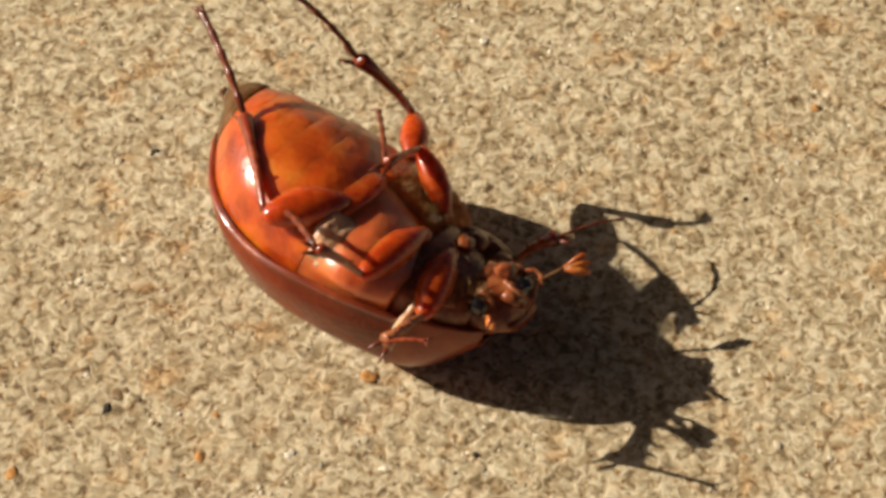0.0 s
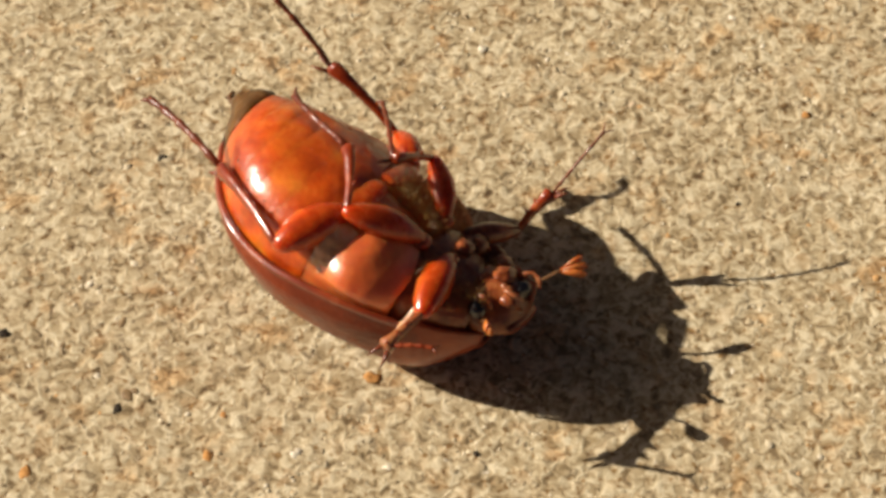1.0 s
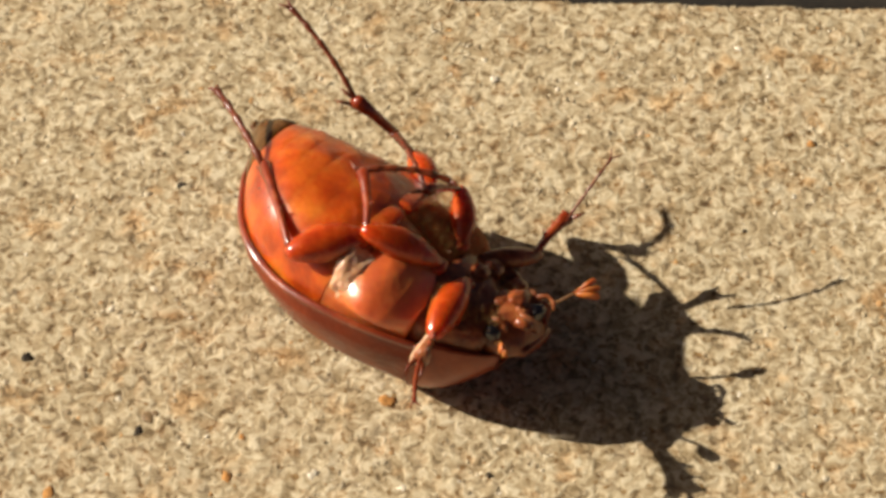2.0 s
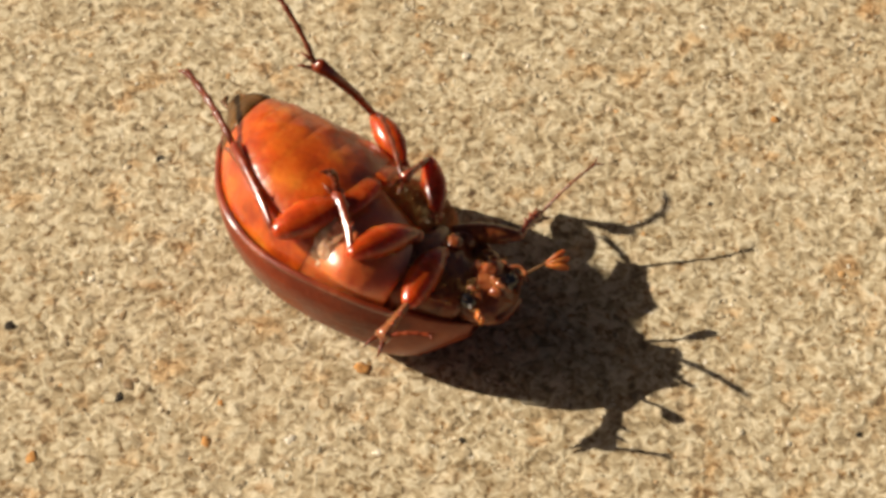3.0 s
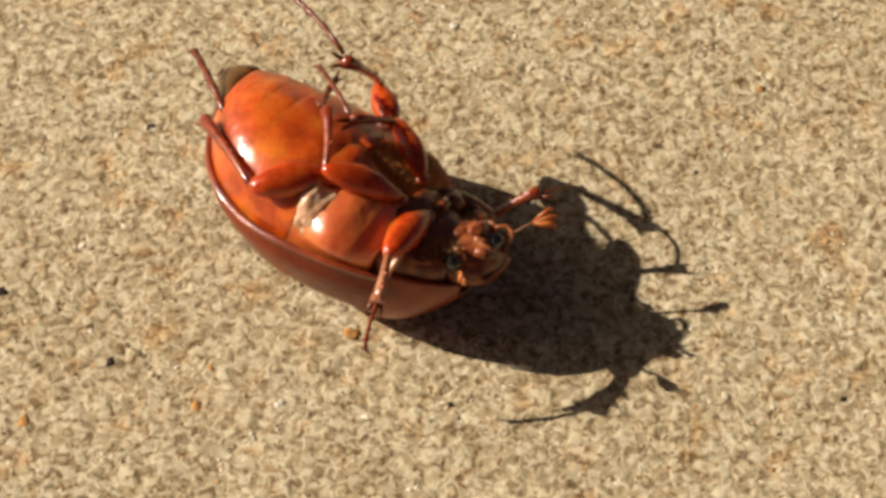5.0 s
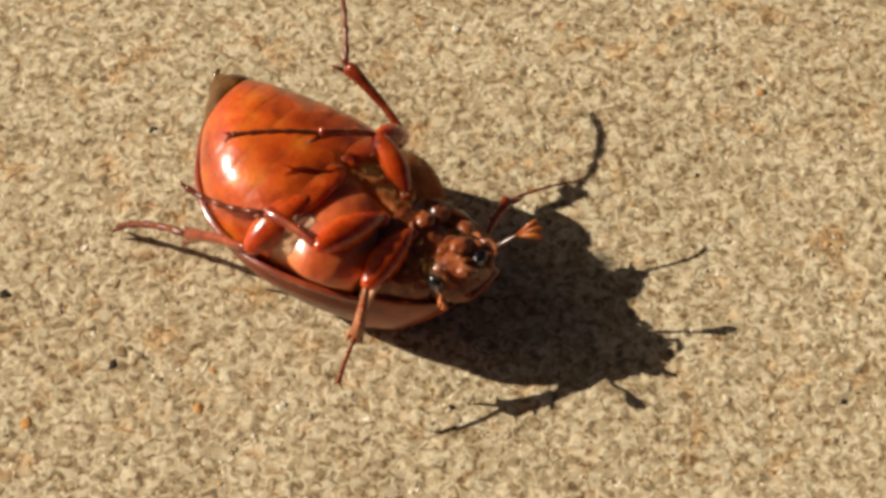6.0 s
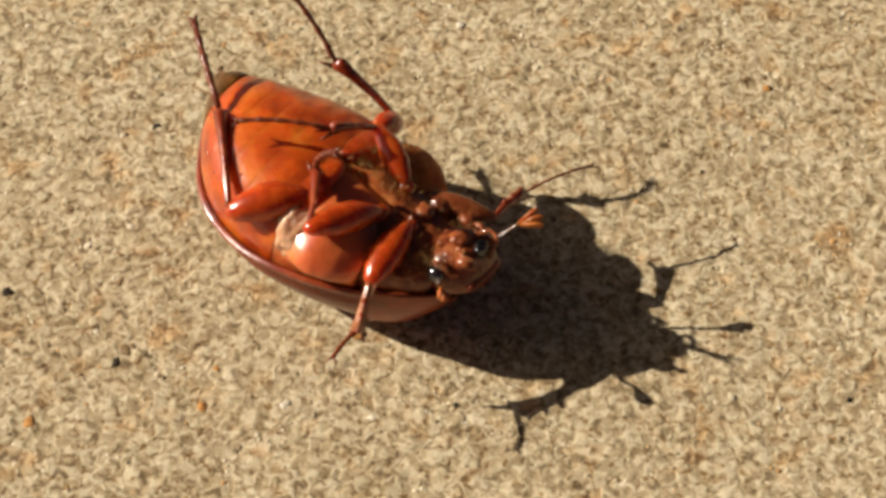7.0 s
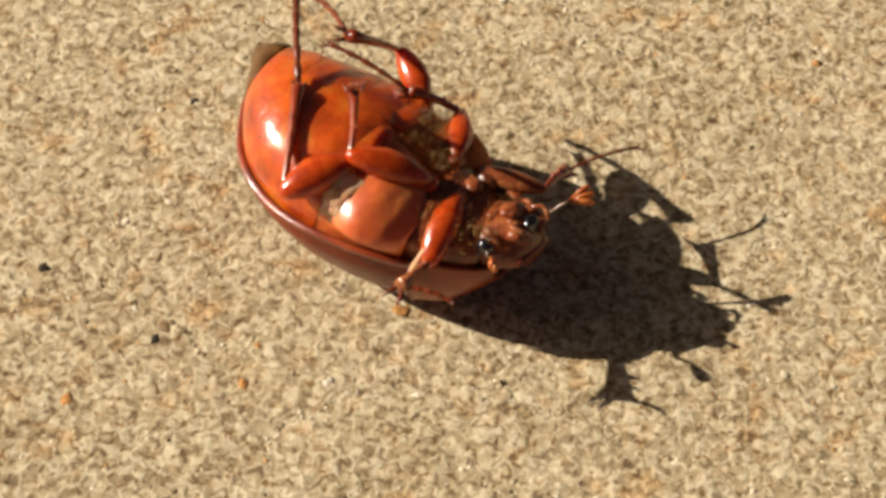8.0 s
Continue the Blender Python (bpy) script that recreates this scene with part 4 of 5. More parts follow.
    walk(shin, [
        (0, pose(0.00337, -0.00571, 0.00211, -14.6, -34.4, -126.8)),
        (0.1, pose(0.00184, -0.00481, 0.00286, 17.8, -32.8, 177.9)),
        (0.2, pose(0.0003, -0.0039, 0.00362, 35.2, -11.2, 134.1)),
        (0.5, pose(0.0029, -0.00565, 0.00277, 33.7, 5, 161.1)),
        (0.8, pose(0.00432, -0.00568, 0.00245, 34.7, 1, 179.5)),
        (1, pose(0.00033, -0.00395, 0.0036, 39.7, -11.9, 129.9)),
        (1.2, pose(0.00119, -0.0048, 0.00345, 36.1, -1.7, 159.5)),
        (2.3, pose(-0.00006, -0.00331, 0.00378, 38.7, -7.1, 126.7)),
        (2.5, pose(0.00171, -0.00522, 0.00289, 36.5, 0.4, 162.8)),
        (2.7, pose(0.00007, -0.00361, 0.0036, 39.7, -11.9, 132.3)),
        (3, pose(0.00223, -0.00547, 0.00264, 38.1, -8.5, 141.4)),
        (3.2, pose(0.00107, -0.00468, 0.00356, 37.8, 3, 147.4)),
        (3.5, pose(-0.00035, -0.00285, 0.00353, 38.6, -7.6, 126.3)),
        (3.8, pose(-0.00006, -0.00336, 0.00368, 38, -8, 130.8)),
        (4, pose(-0.00037, -0.00269, 0.00374, 37.3, 2.6, 145.6)),
        (4.2, pose(0.00419, -0.0057, 0.00252, 36.6, -7.5, 162.2)),
        (4.5, pose(0.00057, -0.0043, 0.00336, 37.9, 0.8, 139.9)),
        (4.7, pose(0.00009, -0.00361, 0.00365, 39.4, -10.8, 123.4)),
        (5.8, pose(0.0017, -0.00504, 0.00369, 34.9, -0.2, 168.2)),
        (6, pose(0.0027, -0.00549, 0.00344, 35.7, 13.4, 175.5)),
        (6.2, pose(0.00269, -0.00552, 0.00324, 35, 0.4, 170)),
        (6.5, pose(0.00181, -0.00489, 0.00414, 33.1, 2.8, 107.4)),
        (6.8, pose(0.00044, -0.00403, 0.00371, 32.6, -3.9, 154.6)),
        (7, pose(0.00194, -0.00515, 0.00366, 33.4, 1.2, 122.7)),
        (7.2, pose(-0.0002, -0.00291, 0.00393, 33.3, -2.4, 133.8)),
        (7.5, pose(0.00059, -0.00425, 0.00353, 33.1, -6.2, 135.5)),
        (7.8, pose(0.00153, -0.005, 0.00352, 35.8, -5.8, 110.2)),
        (8, pose(0.00002, -0.00352, 0.00358, 33.8, -7.7, 127.4)),
    ])
    walk(foot, [
        (0, pose(0.00146, -0.00828, 0.0043, -16.5, 28.2, 141.7)),
        (0.1, pose(-0.00046, -0.00472, 0.00434, -29.1, 9.2, 104.1)),
        (0.2, pose(-0.00237, -0.00115, 0.00438, -27.9, -13.1, 70.7)),
        (0.35, pose(-0.00156, -0.00278, 0.0034, -9.1, -66.9, 44.7)),
        (0.5, pose(-0.00076, -0.0044, 0.00243, 121.1, -52.1, -91.3)),
        (0.65, pose(-0.00017, -0.00503, 0.0024, -66.6, -73.7, 95.6)),
        (0.8, pose(0.00042, -0.00565, 0.00238, -62.9, -19.6, 91.1)),
        (1, pose(-0.00212, -0.00102, 0.00441, -66, 15.2, 158.9)),
        (1.2, pose(-0.00246, -0.00343, 0.00357, -70, -9.9, 86)),
        (1.75, pose(-0.00242, -0.00182, 0.00391, -58.6, -18.4, 41.6)),
        (2.3, pose(-0.00237, -0.00021, 0.00426, -44.2, -16.5, -4.3)),
        (2.5, pose(-0.00203, -0.00406, 0.00287, 12.1, -51.1, -89.3)),
        (2.6, pose(-0.00226, -0.00243, 0.00363, -115.8, -68, 44.6)),
        (2.7, pose(-0.0025, -0.00079, 0.0044, -136.7, -14.9, 72.5)),
        (2.85, pose(-0.00165, -0.00192, 0.00381, -114.5, -67.6, 42.7)),
        (3, pose(-0.00079, -0.00306, 0.00322, 9.9, -50.6, -88.1)),
        (3.1, pose(-0.0015, -0.00282, 0.00329, -142.8, -71.6, 67.5)),
        (3.2, pose(-0.00221, -0.00258, 0.00335, -155.2, -15.9, 83.3)),
        (3.35, pose(-0.00243, -0.00116, 0.0037, -140.3, -66.2, 62.8)),
        (3.5, pose(-0.00265, 0.00027, 0.00405, -4.7, -58.2, -77.5)),
        (3.65, pose(-0.00262, -0.00008, 0.00413, -117.5, -61.1, 42.9)),
        (3.8, pose(-0.00259, -0.00043, 0.00422, -136.1, -13.3, 70.7)),
        (3.9, pose(-0.00309, -0.00046, 0.00389, -145.4, -7.7, 118.8)),
        (4, pose(-0.00359, -0.00049, 0.00356, -147.5, 2.8, 165.3)),
        (4.1, pose(-0.00154, -0.0025, 0.00329, -144, -11.9, 124.1)),
        (4.2, pose(0.00051, -0.00452, 0.00302, -131, -20.4, 79.5)),
        (4.35, pose(-0.00095, -0.00315, 0.00317, -115.7, -71.7, 60.4)),
        (4.5, pose(-0.00242, -0.00178, 0.00331, 29.8, -53.9, -88.3)),
        (4.6, pose(-0.00222, -0.0011, 0.00384, -107.6, -68, 53.8)),
        (4.7, pose(-0.00202, -0.00041, 0.00438, -124, -15, 75.8)),
        (5.25, pose(-0.00207, -0.00233, 0.00404, -125.5, 12.8, 143.6)),
        (5.8, pose(-0.00212, -0.00424, 0.00371, -98.3, 23, -140.1)),
        (6, pose(-0.00108, -0.00519, 0.00254, -105.7, 10, -165.7)),
        (6.2, pose(-0.00116, -0.00484, 0.00322, -108.8, 8.3, 175.1)),
        (6.5, pose(0.00064, -0.00117, 0.00395, -92.4, -66.1, 148.7)),
        (6.65, pose(-0.00122, -0.00176, 0.00397, -42.9, -40.6, 90.3)),
        (6.8, pose(-0.00308, -0.00236, 0.00398, -34.8, -4.2, 70.4)),
        (6.9, pose(-0.00162, -0.00211, 0.00378, -25.3, -43.8, 48.4)),
        (7, pose(-0.00016, -0.00186, 0.00358, 39, -66.2, -24.8)),
        (7.1, pose(-0.00153, -0.00098, 0.00384, -17.8, -43.3, 40.8)),
        (7.2, pose(-0.00289, -0.0001, 0.00409, -27.1, -7, 61.3)),
        (7.35, pose(-0.00254, -0.00081, 0.00402, -12.7, -53.4, 35.9)),
        (7.5, pose(-0.00219, -0.00152, 0.00396, 90, -58.5, -76.6)),
        (7.8, pose(0.00019, -0.00136, 0.00391, 43, -19.6, -12)),
        (8, pose(-0.00234, -0.00044, 0.0041, 69.5, -54.9, -50.2)),
    ])
    thigh, shin, foot = JOINTS["near_fore"]
    walk(thigh, [
        (0, pose(0.00541, -0.00049, 0.00198, 95.4, 10.5, -71.1)),
        (0.2, pose(0.00541, -0.00049, 0.00198, 94.5, 4.9, -74.4)),
        (0.5, pose(0.00541, -0.00049, 0.00198, 91.4, 2.3, -85.4)),
        (0.8, pose(0.00541, -0.00049, 0.00198, 93, 6.1, -79.8)),
        (1, pose(0.00541, -0.00049, 0.00198, 94.6, 4.6, -74.1)),
        (1.2, pose(0.00541, -0.00049, 0.00198, 94.2, 6.5, -75.5)),
        (2.3, pose(0.00541, -0.00049, 0.00198, 92.7, 1.9, -80.8)),
        (2.5, pose(0.00541, -0.00049, 0.00198, 91.8, -3.6, -84)),
        (2.7, pose(0.00541, -0.00049, 0.00198, 92.9, 3.9, -80.1)),
        (3, pose(0.00541, -0.00049, 0.00198, 92.8, 9.4, -80.2)),
        (3.2, pose(0.00541, -0.00049, 0.00198, 93, 4.9, -79.8)),
        (3.5, pose(0.00541, -0.00049, 0.00198, 91.7, -1.9, -84.2)),
        (3.8, pose(0.00541, -0.00049, 0.00198, 91.1, 0.7, -86.2)),
        (4, pose(0.00541, -0.00049, 0.00198, 90.7, 2.6, -87.5)),
        (4.2, pose(0.00541, -0.00049, 0.00198, 91.7, 2.4, -84.1)),
        (4.5, pose(0.00541, -0.00049, 0.00198, 91.6, -1.2, -84.7)),
        (4.7, pose(0.00541, -0.00049, 0.00198, 91.1, -2.7, -86.5)),
        (5.8, pose(0.00541, -0.00049, 0.00198, 91.6, -4.5, -84.8)),
        (6, pose(0.00541, -0.00049, 0.00198, 91.3, 2.7, -85.5)),
        (6.2, pose(0.00541, -0.00049, 0.00198, 90.9, -1.6, -87)),
        (6.5, pose(0.00541, -0.00049, 0.00198, 87.9, -18.7, -96.1)),
        (6.8, pose(0.00541, -0.00049, 0.00198, 90.9, -3.9, -87.1)),
        (7, pose(0.00541, -0.00049, 0.00198, 92.3, 1.9, -82.3)),
        (7.2, pose(0.00541, -0.00049, 0.00198, 92.6, 1, -81.1)),
        (7.5, pose(0.00541, -0.00049, 0.00198, 92.9, -3.7, -80.6)),
        (7.8, pose(0.00541, -0.00049, 0.00198, 93.6, -11.3, -78.8)),
        (8, pose(0.00541, -0.00049, 0.00198, 94.7, 15.9, -73.6)),
    ])
    walk(shin, [
        (0, pose(0.00674, -0.00439, 0.00122, -2.3, 8.7, -98)),
        (0.2, pose(0.00653, -0.00451, 0.00163, -0.5, 3.3, -81.4)),
        (0.5, pose(0.00575, -0.00467, 0.00181, -0.1, 2.1, -72.3)),
        (0.8, pose(0.00615, -0.00459, 0.00154, -0.3, -13.4, -70.1)),
        (1, pose(0.00655, -0.00451, 0.00165, -0.9, 15.9, -94.8)),
        (1.2, pose(0.00646, -0.00453, 0.00151, -1.5, -19.6, -77)),
        (2.3, pose(0.00608, -0.00464, 0.00185, -3.2, -17.5, -71.7)),
        (2.4, pose(0.00596, -0.00466, 0.00205, -2.8, 22, -61.9)),
        (2.5, pose(0.00585, -0.00467, 0.00225, 10.6, 60.3, -42.8)),
        (2.7, pose(0.00613, -0.00463, 0.0017, -5.8, -2.9, -71.6)),
        (3, pose(0.00611, -0.00457, 0.0013, -6.7, 10.1, -85.2)),
        (3.2, pose(0.00616, -0.00461, 0.00162, -5.7, -1.5, -71.7)),
        (3.5, pose(0.00583, -0.00468, 0.00212, 14.9, 62.6, -38)),
        (3.8, pose(0.00569, -0.00468, 0.00193, -2.3, 15.8, -62.8)),
        (4, pose(0.0056, -0.00469, 0.00179, 1.1, 49.2, -56.8)),
        (4.2, pose(0.00584, -0.00467, 0.00181, -2.1, 9.7, -63)),
        (4.5, pose(0.0058, -0.00468, 0.00207, 6.6, 53.5, -47.6)),
        (4.7, pose(0.00567, -0.00468, 0.00218, -1.7, 28.2, -59.9)),
        (5.8, pose(0.00579, -0.00466, 0.00231, -2.7, 30.2, -61.9)),
        (6, pose(0.00574, -0.00468, 0.00179, -1.9, 43.5, -60.7)),
        (6.2, pose(0.00563, -0.00469, 0.0021, -0.1, 21.7, -57.4)),
        (6.5, pose(0.00499, -0.00445, 0.00333, 23.3, 20.2, 2.8)),
        (6.8, pose(0.00562, -0.00468, 0.00227, 2.9, 18.4, -54.4)),
        (7, pose(0.00597, -0.00466, 0.00184, -2.1, 34.8, -65.6)),
        (7.2, pose(0.00606, -0.00464, 0.00191, -2.1, 9, -65.5)),
        (7.5, pose(0.0061, -0.00463, 0.00226, -13.9, 49.5, -87.9)),
        (7.8, pose(0.00621, -0.00454, 0.00281, 7.1, 51.8, -61)),
        (8, pose(0.00655, -0.00437, 0.00083, -3.7, -14, -88.5)),
    ])
    walk(foot, [
        (0, pose(0.00636, -0.00711, 0.0008, 24, -47.2, -1.5)),
        (0.2, pose(0.00695, -0.00726, 0.00147, 56.1, -51.6, -43)),
        (0.5, pose(0.00659, -0.00732, 0.00171, 23.2, -17.8, 9.8)),
        (0.8, pose(0.00707, -0.00714, 0.00219, 61.7, -29.1, -72.3)),
        (1, pose(0.00633, -0.00717, 0.00089, 6.3, -35.1, 16.9)),
        (1.2, pose(0.00705, -0.00709, 0.00245, 44.9, -14.9, -61.7)),
        (2.3, pose(0.00692, -0.00717, 0.00269, 44.7, 8.4, -57.7)),
        (2.5, pose(0.00686, -0.00561, -0.00017, 50.9, -37.5, -80.1)),
        (2.7, pose(0.00702, -0.00728, 0.00184, 35.8, -41.6, -56.7)),
        (3, pose(0.00634, -0.0073, 0.00081, -18.3, -34.5, 22.5)),
        (3.2, pose(0.00703, -0.00726, 0.0017, 29.1, -35.5, -52.4)),
        (3.5, pose(0.00684, -0.00547, -0.00035, 43.3, -24.7, -80)),
        (3.8, pose(0.00692, -0.00707, 0.00117, 43.1, 19.2, -77.4)),
        (4, pose(0.0066, -0.00622, -0.00032, 44.8, 36.7, -74)),
        (4.2, pose(0.00709, -0.00713, 0.00134, 43.5, -20.5, -81.8)),
        (4.5, pose(0.00692, -0.0059, -0.00017, 40.7, -46.3, -76.9)),
        (4.6, pose(0.00691, -0.00635, 0.00035, 34.9, 2.7, -62.7)),
        (4.7, pose(0.0069, -0.0068, 0.00086, 42.8, 51.4, -46.9)),
        (5.8, pose(0.00693, -0.0068, 0.0009, -3, 63.3, -99.9)),
        (6, pose(0.00674, -0.00645, -0.00015, 19.9, 36.8, -71.1)),
        (6.2, pose(0.00704, -0.00689, 0.00106, 21.8, -1.3, -65.2)),
        (6.35, pose(0.00733, -0.0056, 0.00171, 33.8, -31.6, -104.7)),
        (6.5, pose(0.00762, -0.00432, 0.00236, 72.3, -42.7, -164.6)),
        (6.65, pose(0.00739, -0.00558, 0.00188, 35.6, -33.5, -108.2)),
        (6.8, pose(0.00717, -0.00684, 0.00139, 21.8, -6.2, -70.1)),
        (7, pose(0.00692, -0.00675, 0.00025, 24.8, -18.9, -83.4)),
        (7.2, pose(0.00721, -0.00716, 0.00147, 25.2, -13.8, -85.1)),
        (7.5, pose(0.00616, -0.00645, 0.00013, 29.4, -38.4, -94.4)),
        (7.8, pose(0.00704, -0.00605, 0.00062, -2.1, -45.5, -48.6)),
        (8, pose(0.00662, -0.00706, 0.00151, -36.6, -5, 20)),
    ])
    thigh, shin, foot = JOINTS["far_hind"]
    walk(thigh, [
        (0, pose(-0.00002, 0.00371, 0.00147, 80.9, 4.3, 121.5)),
        (0.2, pose(-0.00002, 0.00371, 0.00147, 76.9, 18.7, 132.8)),
        (0.5, pose(-0.00002, 0.00371, 0.00147, 80.8, 12.2, 120)),
        (0.8, pose(-0.00002, 0.00371, 0.00147, 75.2, 18, 141.8)),
        (1, pose(-0.00002, 0.00371, 0.00147, 75.7, 25.1, 133.8)),
        (1.2, pose(-0.00002, 0.00371, 0.00147, 82.1, 25.4, 111.4)),
        (2.3, pose(-0.00002, 0.00371, 0.00147, 75.1, 15.2, 144.5)),
        (2.5, pose(-0.00002, 0.00371, 0.00147, 83.6, 26.5, 106.6)),
        (2.7, pose(-0.00002, 0.00371, 0.00147, 79.1, 5.4, 128.9)),
        (3, pose(-0.00002, 0.00371, 0.00147, 75, -0.5, 153.5)),
        (3.2, pose(-0.00002, 0.00371, 0.00147, 78.2, 28, 122)),
        (3.5, pose(-0.00002, 0.00371, 0.00147, 78.3, 13.7, 129.2)),
        (3.8, pose(-0.00002, 0.00371, 0.00147, 79.7, 19, 121.4)),
        (4, pose(-0.00002, 0.00371, 0.00147, 81.5, 16.5, 115.9)),
        (4.2, pose(-0.00002, 0.00371, 0.00147, 74.5, 9.9, 152.6)),
        (4.5, pose(-0.00002, 0.00371, 0.00147, 89.2, 30.6, 91.9)),
        (4.7, pose(-0.00002, 0.00371, 0.00147, 79.1, -2.1, 130.1)),
        (5.8, pose(-0.00002, 0.00371, 0.00147, 73.6, 28.2, 141)),
        (6, pose(-0.00002, 0.00371, 0.00147, 95.5, 43.5, 80.4)),
        (6.2, pose(-0.00002, 0.00371, 0.00147, 80.8, 7.5, 121.3)),
        (6.5, pose(-0.00002, 0.00371, 0.00147, 68.9, -37.6, -173.4)),
        (6.65, pose(-0.00002, 0.00371, 0.00147, 115.1, -8.8, 111.2)),
        (6.8, pose(-0.00002, 0.00371, 0.00147, 106.9, 41.1, 52.9)),
        (7, pose(-0.00002, 0.00371, 0.00147, 84.4, 42.9, 100.1)),
        (7.2, pose(-0.00002, 0.00371, 0.00147, 75.9, -14.7, 147.4)),
        (7.5, pose(-0.00002, 0.00371, 0.00147, 74, 10, 157.4)),
        (7.8, pose(-0.00002, 0.00371, 0.00147, 84.3, 27.5, 104.5)),
        (8, pose(-0.00002, 0.00371, 0.00147, 75.2, -8, 152.5)),
    ])
    walk(shin, [
        (0, pose(-0.00186, 0.00671, 0.0012, -18.9, -37.8, -139.9)),
        (0.2, pose(-0.0023, 0.00617, 0.00033, -9.7, -38, -154.8)),
        (0.5, pose(-0.00175, 0.0067, 0.00072, -19, -42.6, -140.5)),
        (0.8, pose(-0.00267, 0.00579, 0.00037, -10.6, -35, -153.8)),
        (1, pose(-0.00224, 0.00603, -0.00004, -4.4, -24.4, -166.3)),
        (1.2, pose(-0.00118, 0.00669, -0.00005, -8.9, -38.4, -157.8)),
        (2.3, pose(-0.0028, 0.00569, 0.00054, -16, -35.9, -146)),
        (2.5, pose(-0.00092, 0.00674, -0.00011, -12.9, -34.1, -151.5)),
        (2.7, pose(-0.00223, 0.00645, 0.00114, -35.5, -42.7, -115.9)),
        (3, pose(-0.00319, 0.00529, 0.0015, -17.7, -33.1, -144.4)),
        (3.2, pose(-0.00167, 0.00636, -0.00019, -17.9, -41.4, -144.1)),
        (3.5, pose(-0.00219, 0.00637, 0.00063, -14.2, -38.1, -149.8)),
        (3.8, pose(-0.00176, 0.00656, 0.00032, -28.6, -43.9, -128)),
        (4, pose(-0.0015, 0.00676, 0.00047, -26, -41.9, -131.8)),
        (4.2, pose(-0.00312, 0.00531, 0.00086, -21.1, -42.7, -139.1)),
        (4.5, pose(-0.00012, 0.00676, -0.00034, -8.9, -26.4, -160.3)),
        (4.7, pose(-0.00229, 0.0064, 0.0016, -44.1, -43.5, -102.8)),
        (5.8, pose(-0.00245, 0.00567, -0.00021, -5.7, -38, -159)),
        (6, pose(0.00041, 0.00625, -0.00097, 4.6, -30.6, -177.2)),
        (6.2, pose(-0.00184, 0.0067, 0.00101, -28.3, -44.9, -126)),
        (6.5, pose(-0.00281, 0.00338, 0.00364, -19.6, -42.4, -138.5)),
        (6.8, pose(0.00159, 0.00584, -0.00086, 10.3, -7.8, 159.5)),
        (7, pose(-0.00047, 0.00626, -0.00094, -8.5, -43.2, -160.4)),
        (7.2, pose(-0.00289, 0.00555, 0.00237, -47, -48, -108.4)),
        (7.5, pose(-0.00324, 0.00505, 0.00085, -19.8, -33.1, -148.8)),
        (7.8, pose(-0.0008, 0.00674, -0.00016, -24.3, -46.3, -141.9)),
        (8, pose(-0.0031, 0.00531, 0.00196, -47.3, -40.7, -108.9)),
    ])
    walk(foot, [
        (0, pose(-0.00513, 0.00396, 0.00453, -17.9, -24.7, -158.2)),
        (0.2, pose(-0.00615, 0.00436, 0.00366, -13.8, -17.3, -169.7)),
        (0.5, pose(-0.00482, 0.00417, 0.00439, -14.8, 19.6, 145.3)),
        (0.8, pose(-0.00664, 0.00384, 0.00347, -16.9, -25.3, -176.1)),
        (1, pose(-0.00702, 0.00487, 0.00219, -20.6, -26.8, -167.8)),
        (1.2, pose(-0.00511, 0.00509, 0.00331, -24.8, -36.7, -159.9)),
        (2.3, pose(-0.00643, 0.00324, 0.00371, -5.9, -18.7, 161.3)),
        (2.5, pose(-0.00487, 0.0046, 0.00292, -2.4, -21.7, 151)),
        (2.7, pose(-0.00396, 0.00287, 0.00481, -3.3, 2.4, 156.6)),
        (3, pose(-0.00687, 0.00265, 0.00445, -8, -26.3, 178.2)),
        (3.2, pose(-0.00496, 0.00398, 0.00339, -3, -17, 164.7)),
        (3.5, pose(-0.00587, 0.00423, 0.00397, -24.7, -47.8, -157.2)),
        (3.8, pose(-0.00416, 0.00349, 0.00407, 3.9, -9, 149.1)),
        (4, pose(-0.00419, 0.00375, 0.00408, 3.9, 8.3, 149.9)),
        (4.2, pose(-0.00612, 0.00271, 0.00453, 0.8, 21.2, 137.9)),
        (4.5, pose(-0.00468, 0.00512, 0.00207, 1, -12.4, 140.6)),
        (4.7, pose(-0.00316, 0.00257, 0.00533, 1.1, 13.1, 159.1)),
        (5.8, pose(-0.00643, 0.00415, 0.00312, 0.8, -19.8, 164.8)),
        (6, pose(-0.00422, 0.00602, 0.00177, 7.7, -5.2, 133.7)),
        (6.2, pose(-0.00409, 0.0036, 0.00483, 9.1, 9, 173.2)),
        (6.5, pose(-0.0058, 0.00074, 0.00729, 7.9, 1.3, 159.7)),
        (6.8, pose(-0.00341, 0.00771, -0.00013, 8, -18.9, 158.8)),
        (7, pose(-0.00418, 0.00494, 0.00276, -1.2, -37.9, 177.8)),
        (7.2, pose(-0.00403, 0.00211, 0.00639, 2.6, 21.7, 154.7)),
        (7.5, pose(-0.00711, 0.00271, 0.00381, 14.3, 25.1, -176.2)),
        (7.8, pose(-0.00374, 0.00443, 0.00376, 13.8, -32.5, -169)),
        (8, pose(-0.00443, 0.00142, 0.00549, 15.6, 28.3, 150.7)),
    ])
    thigh, shin, foot = JOINTS["far_mid"]
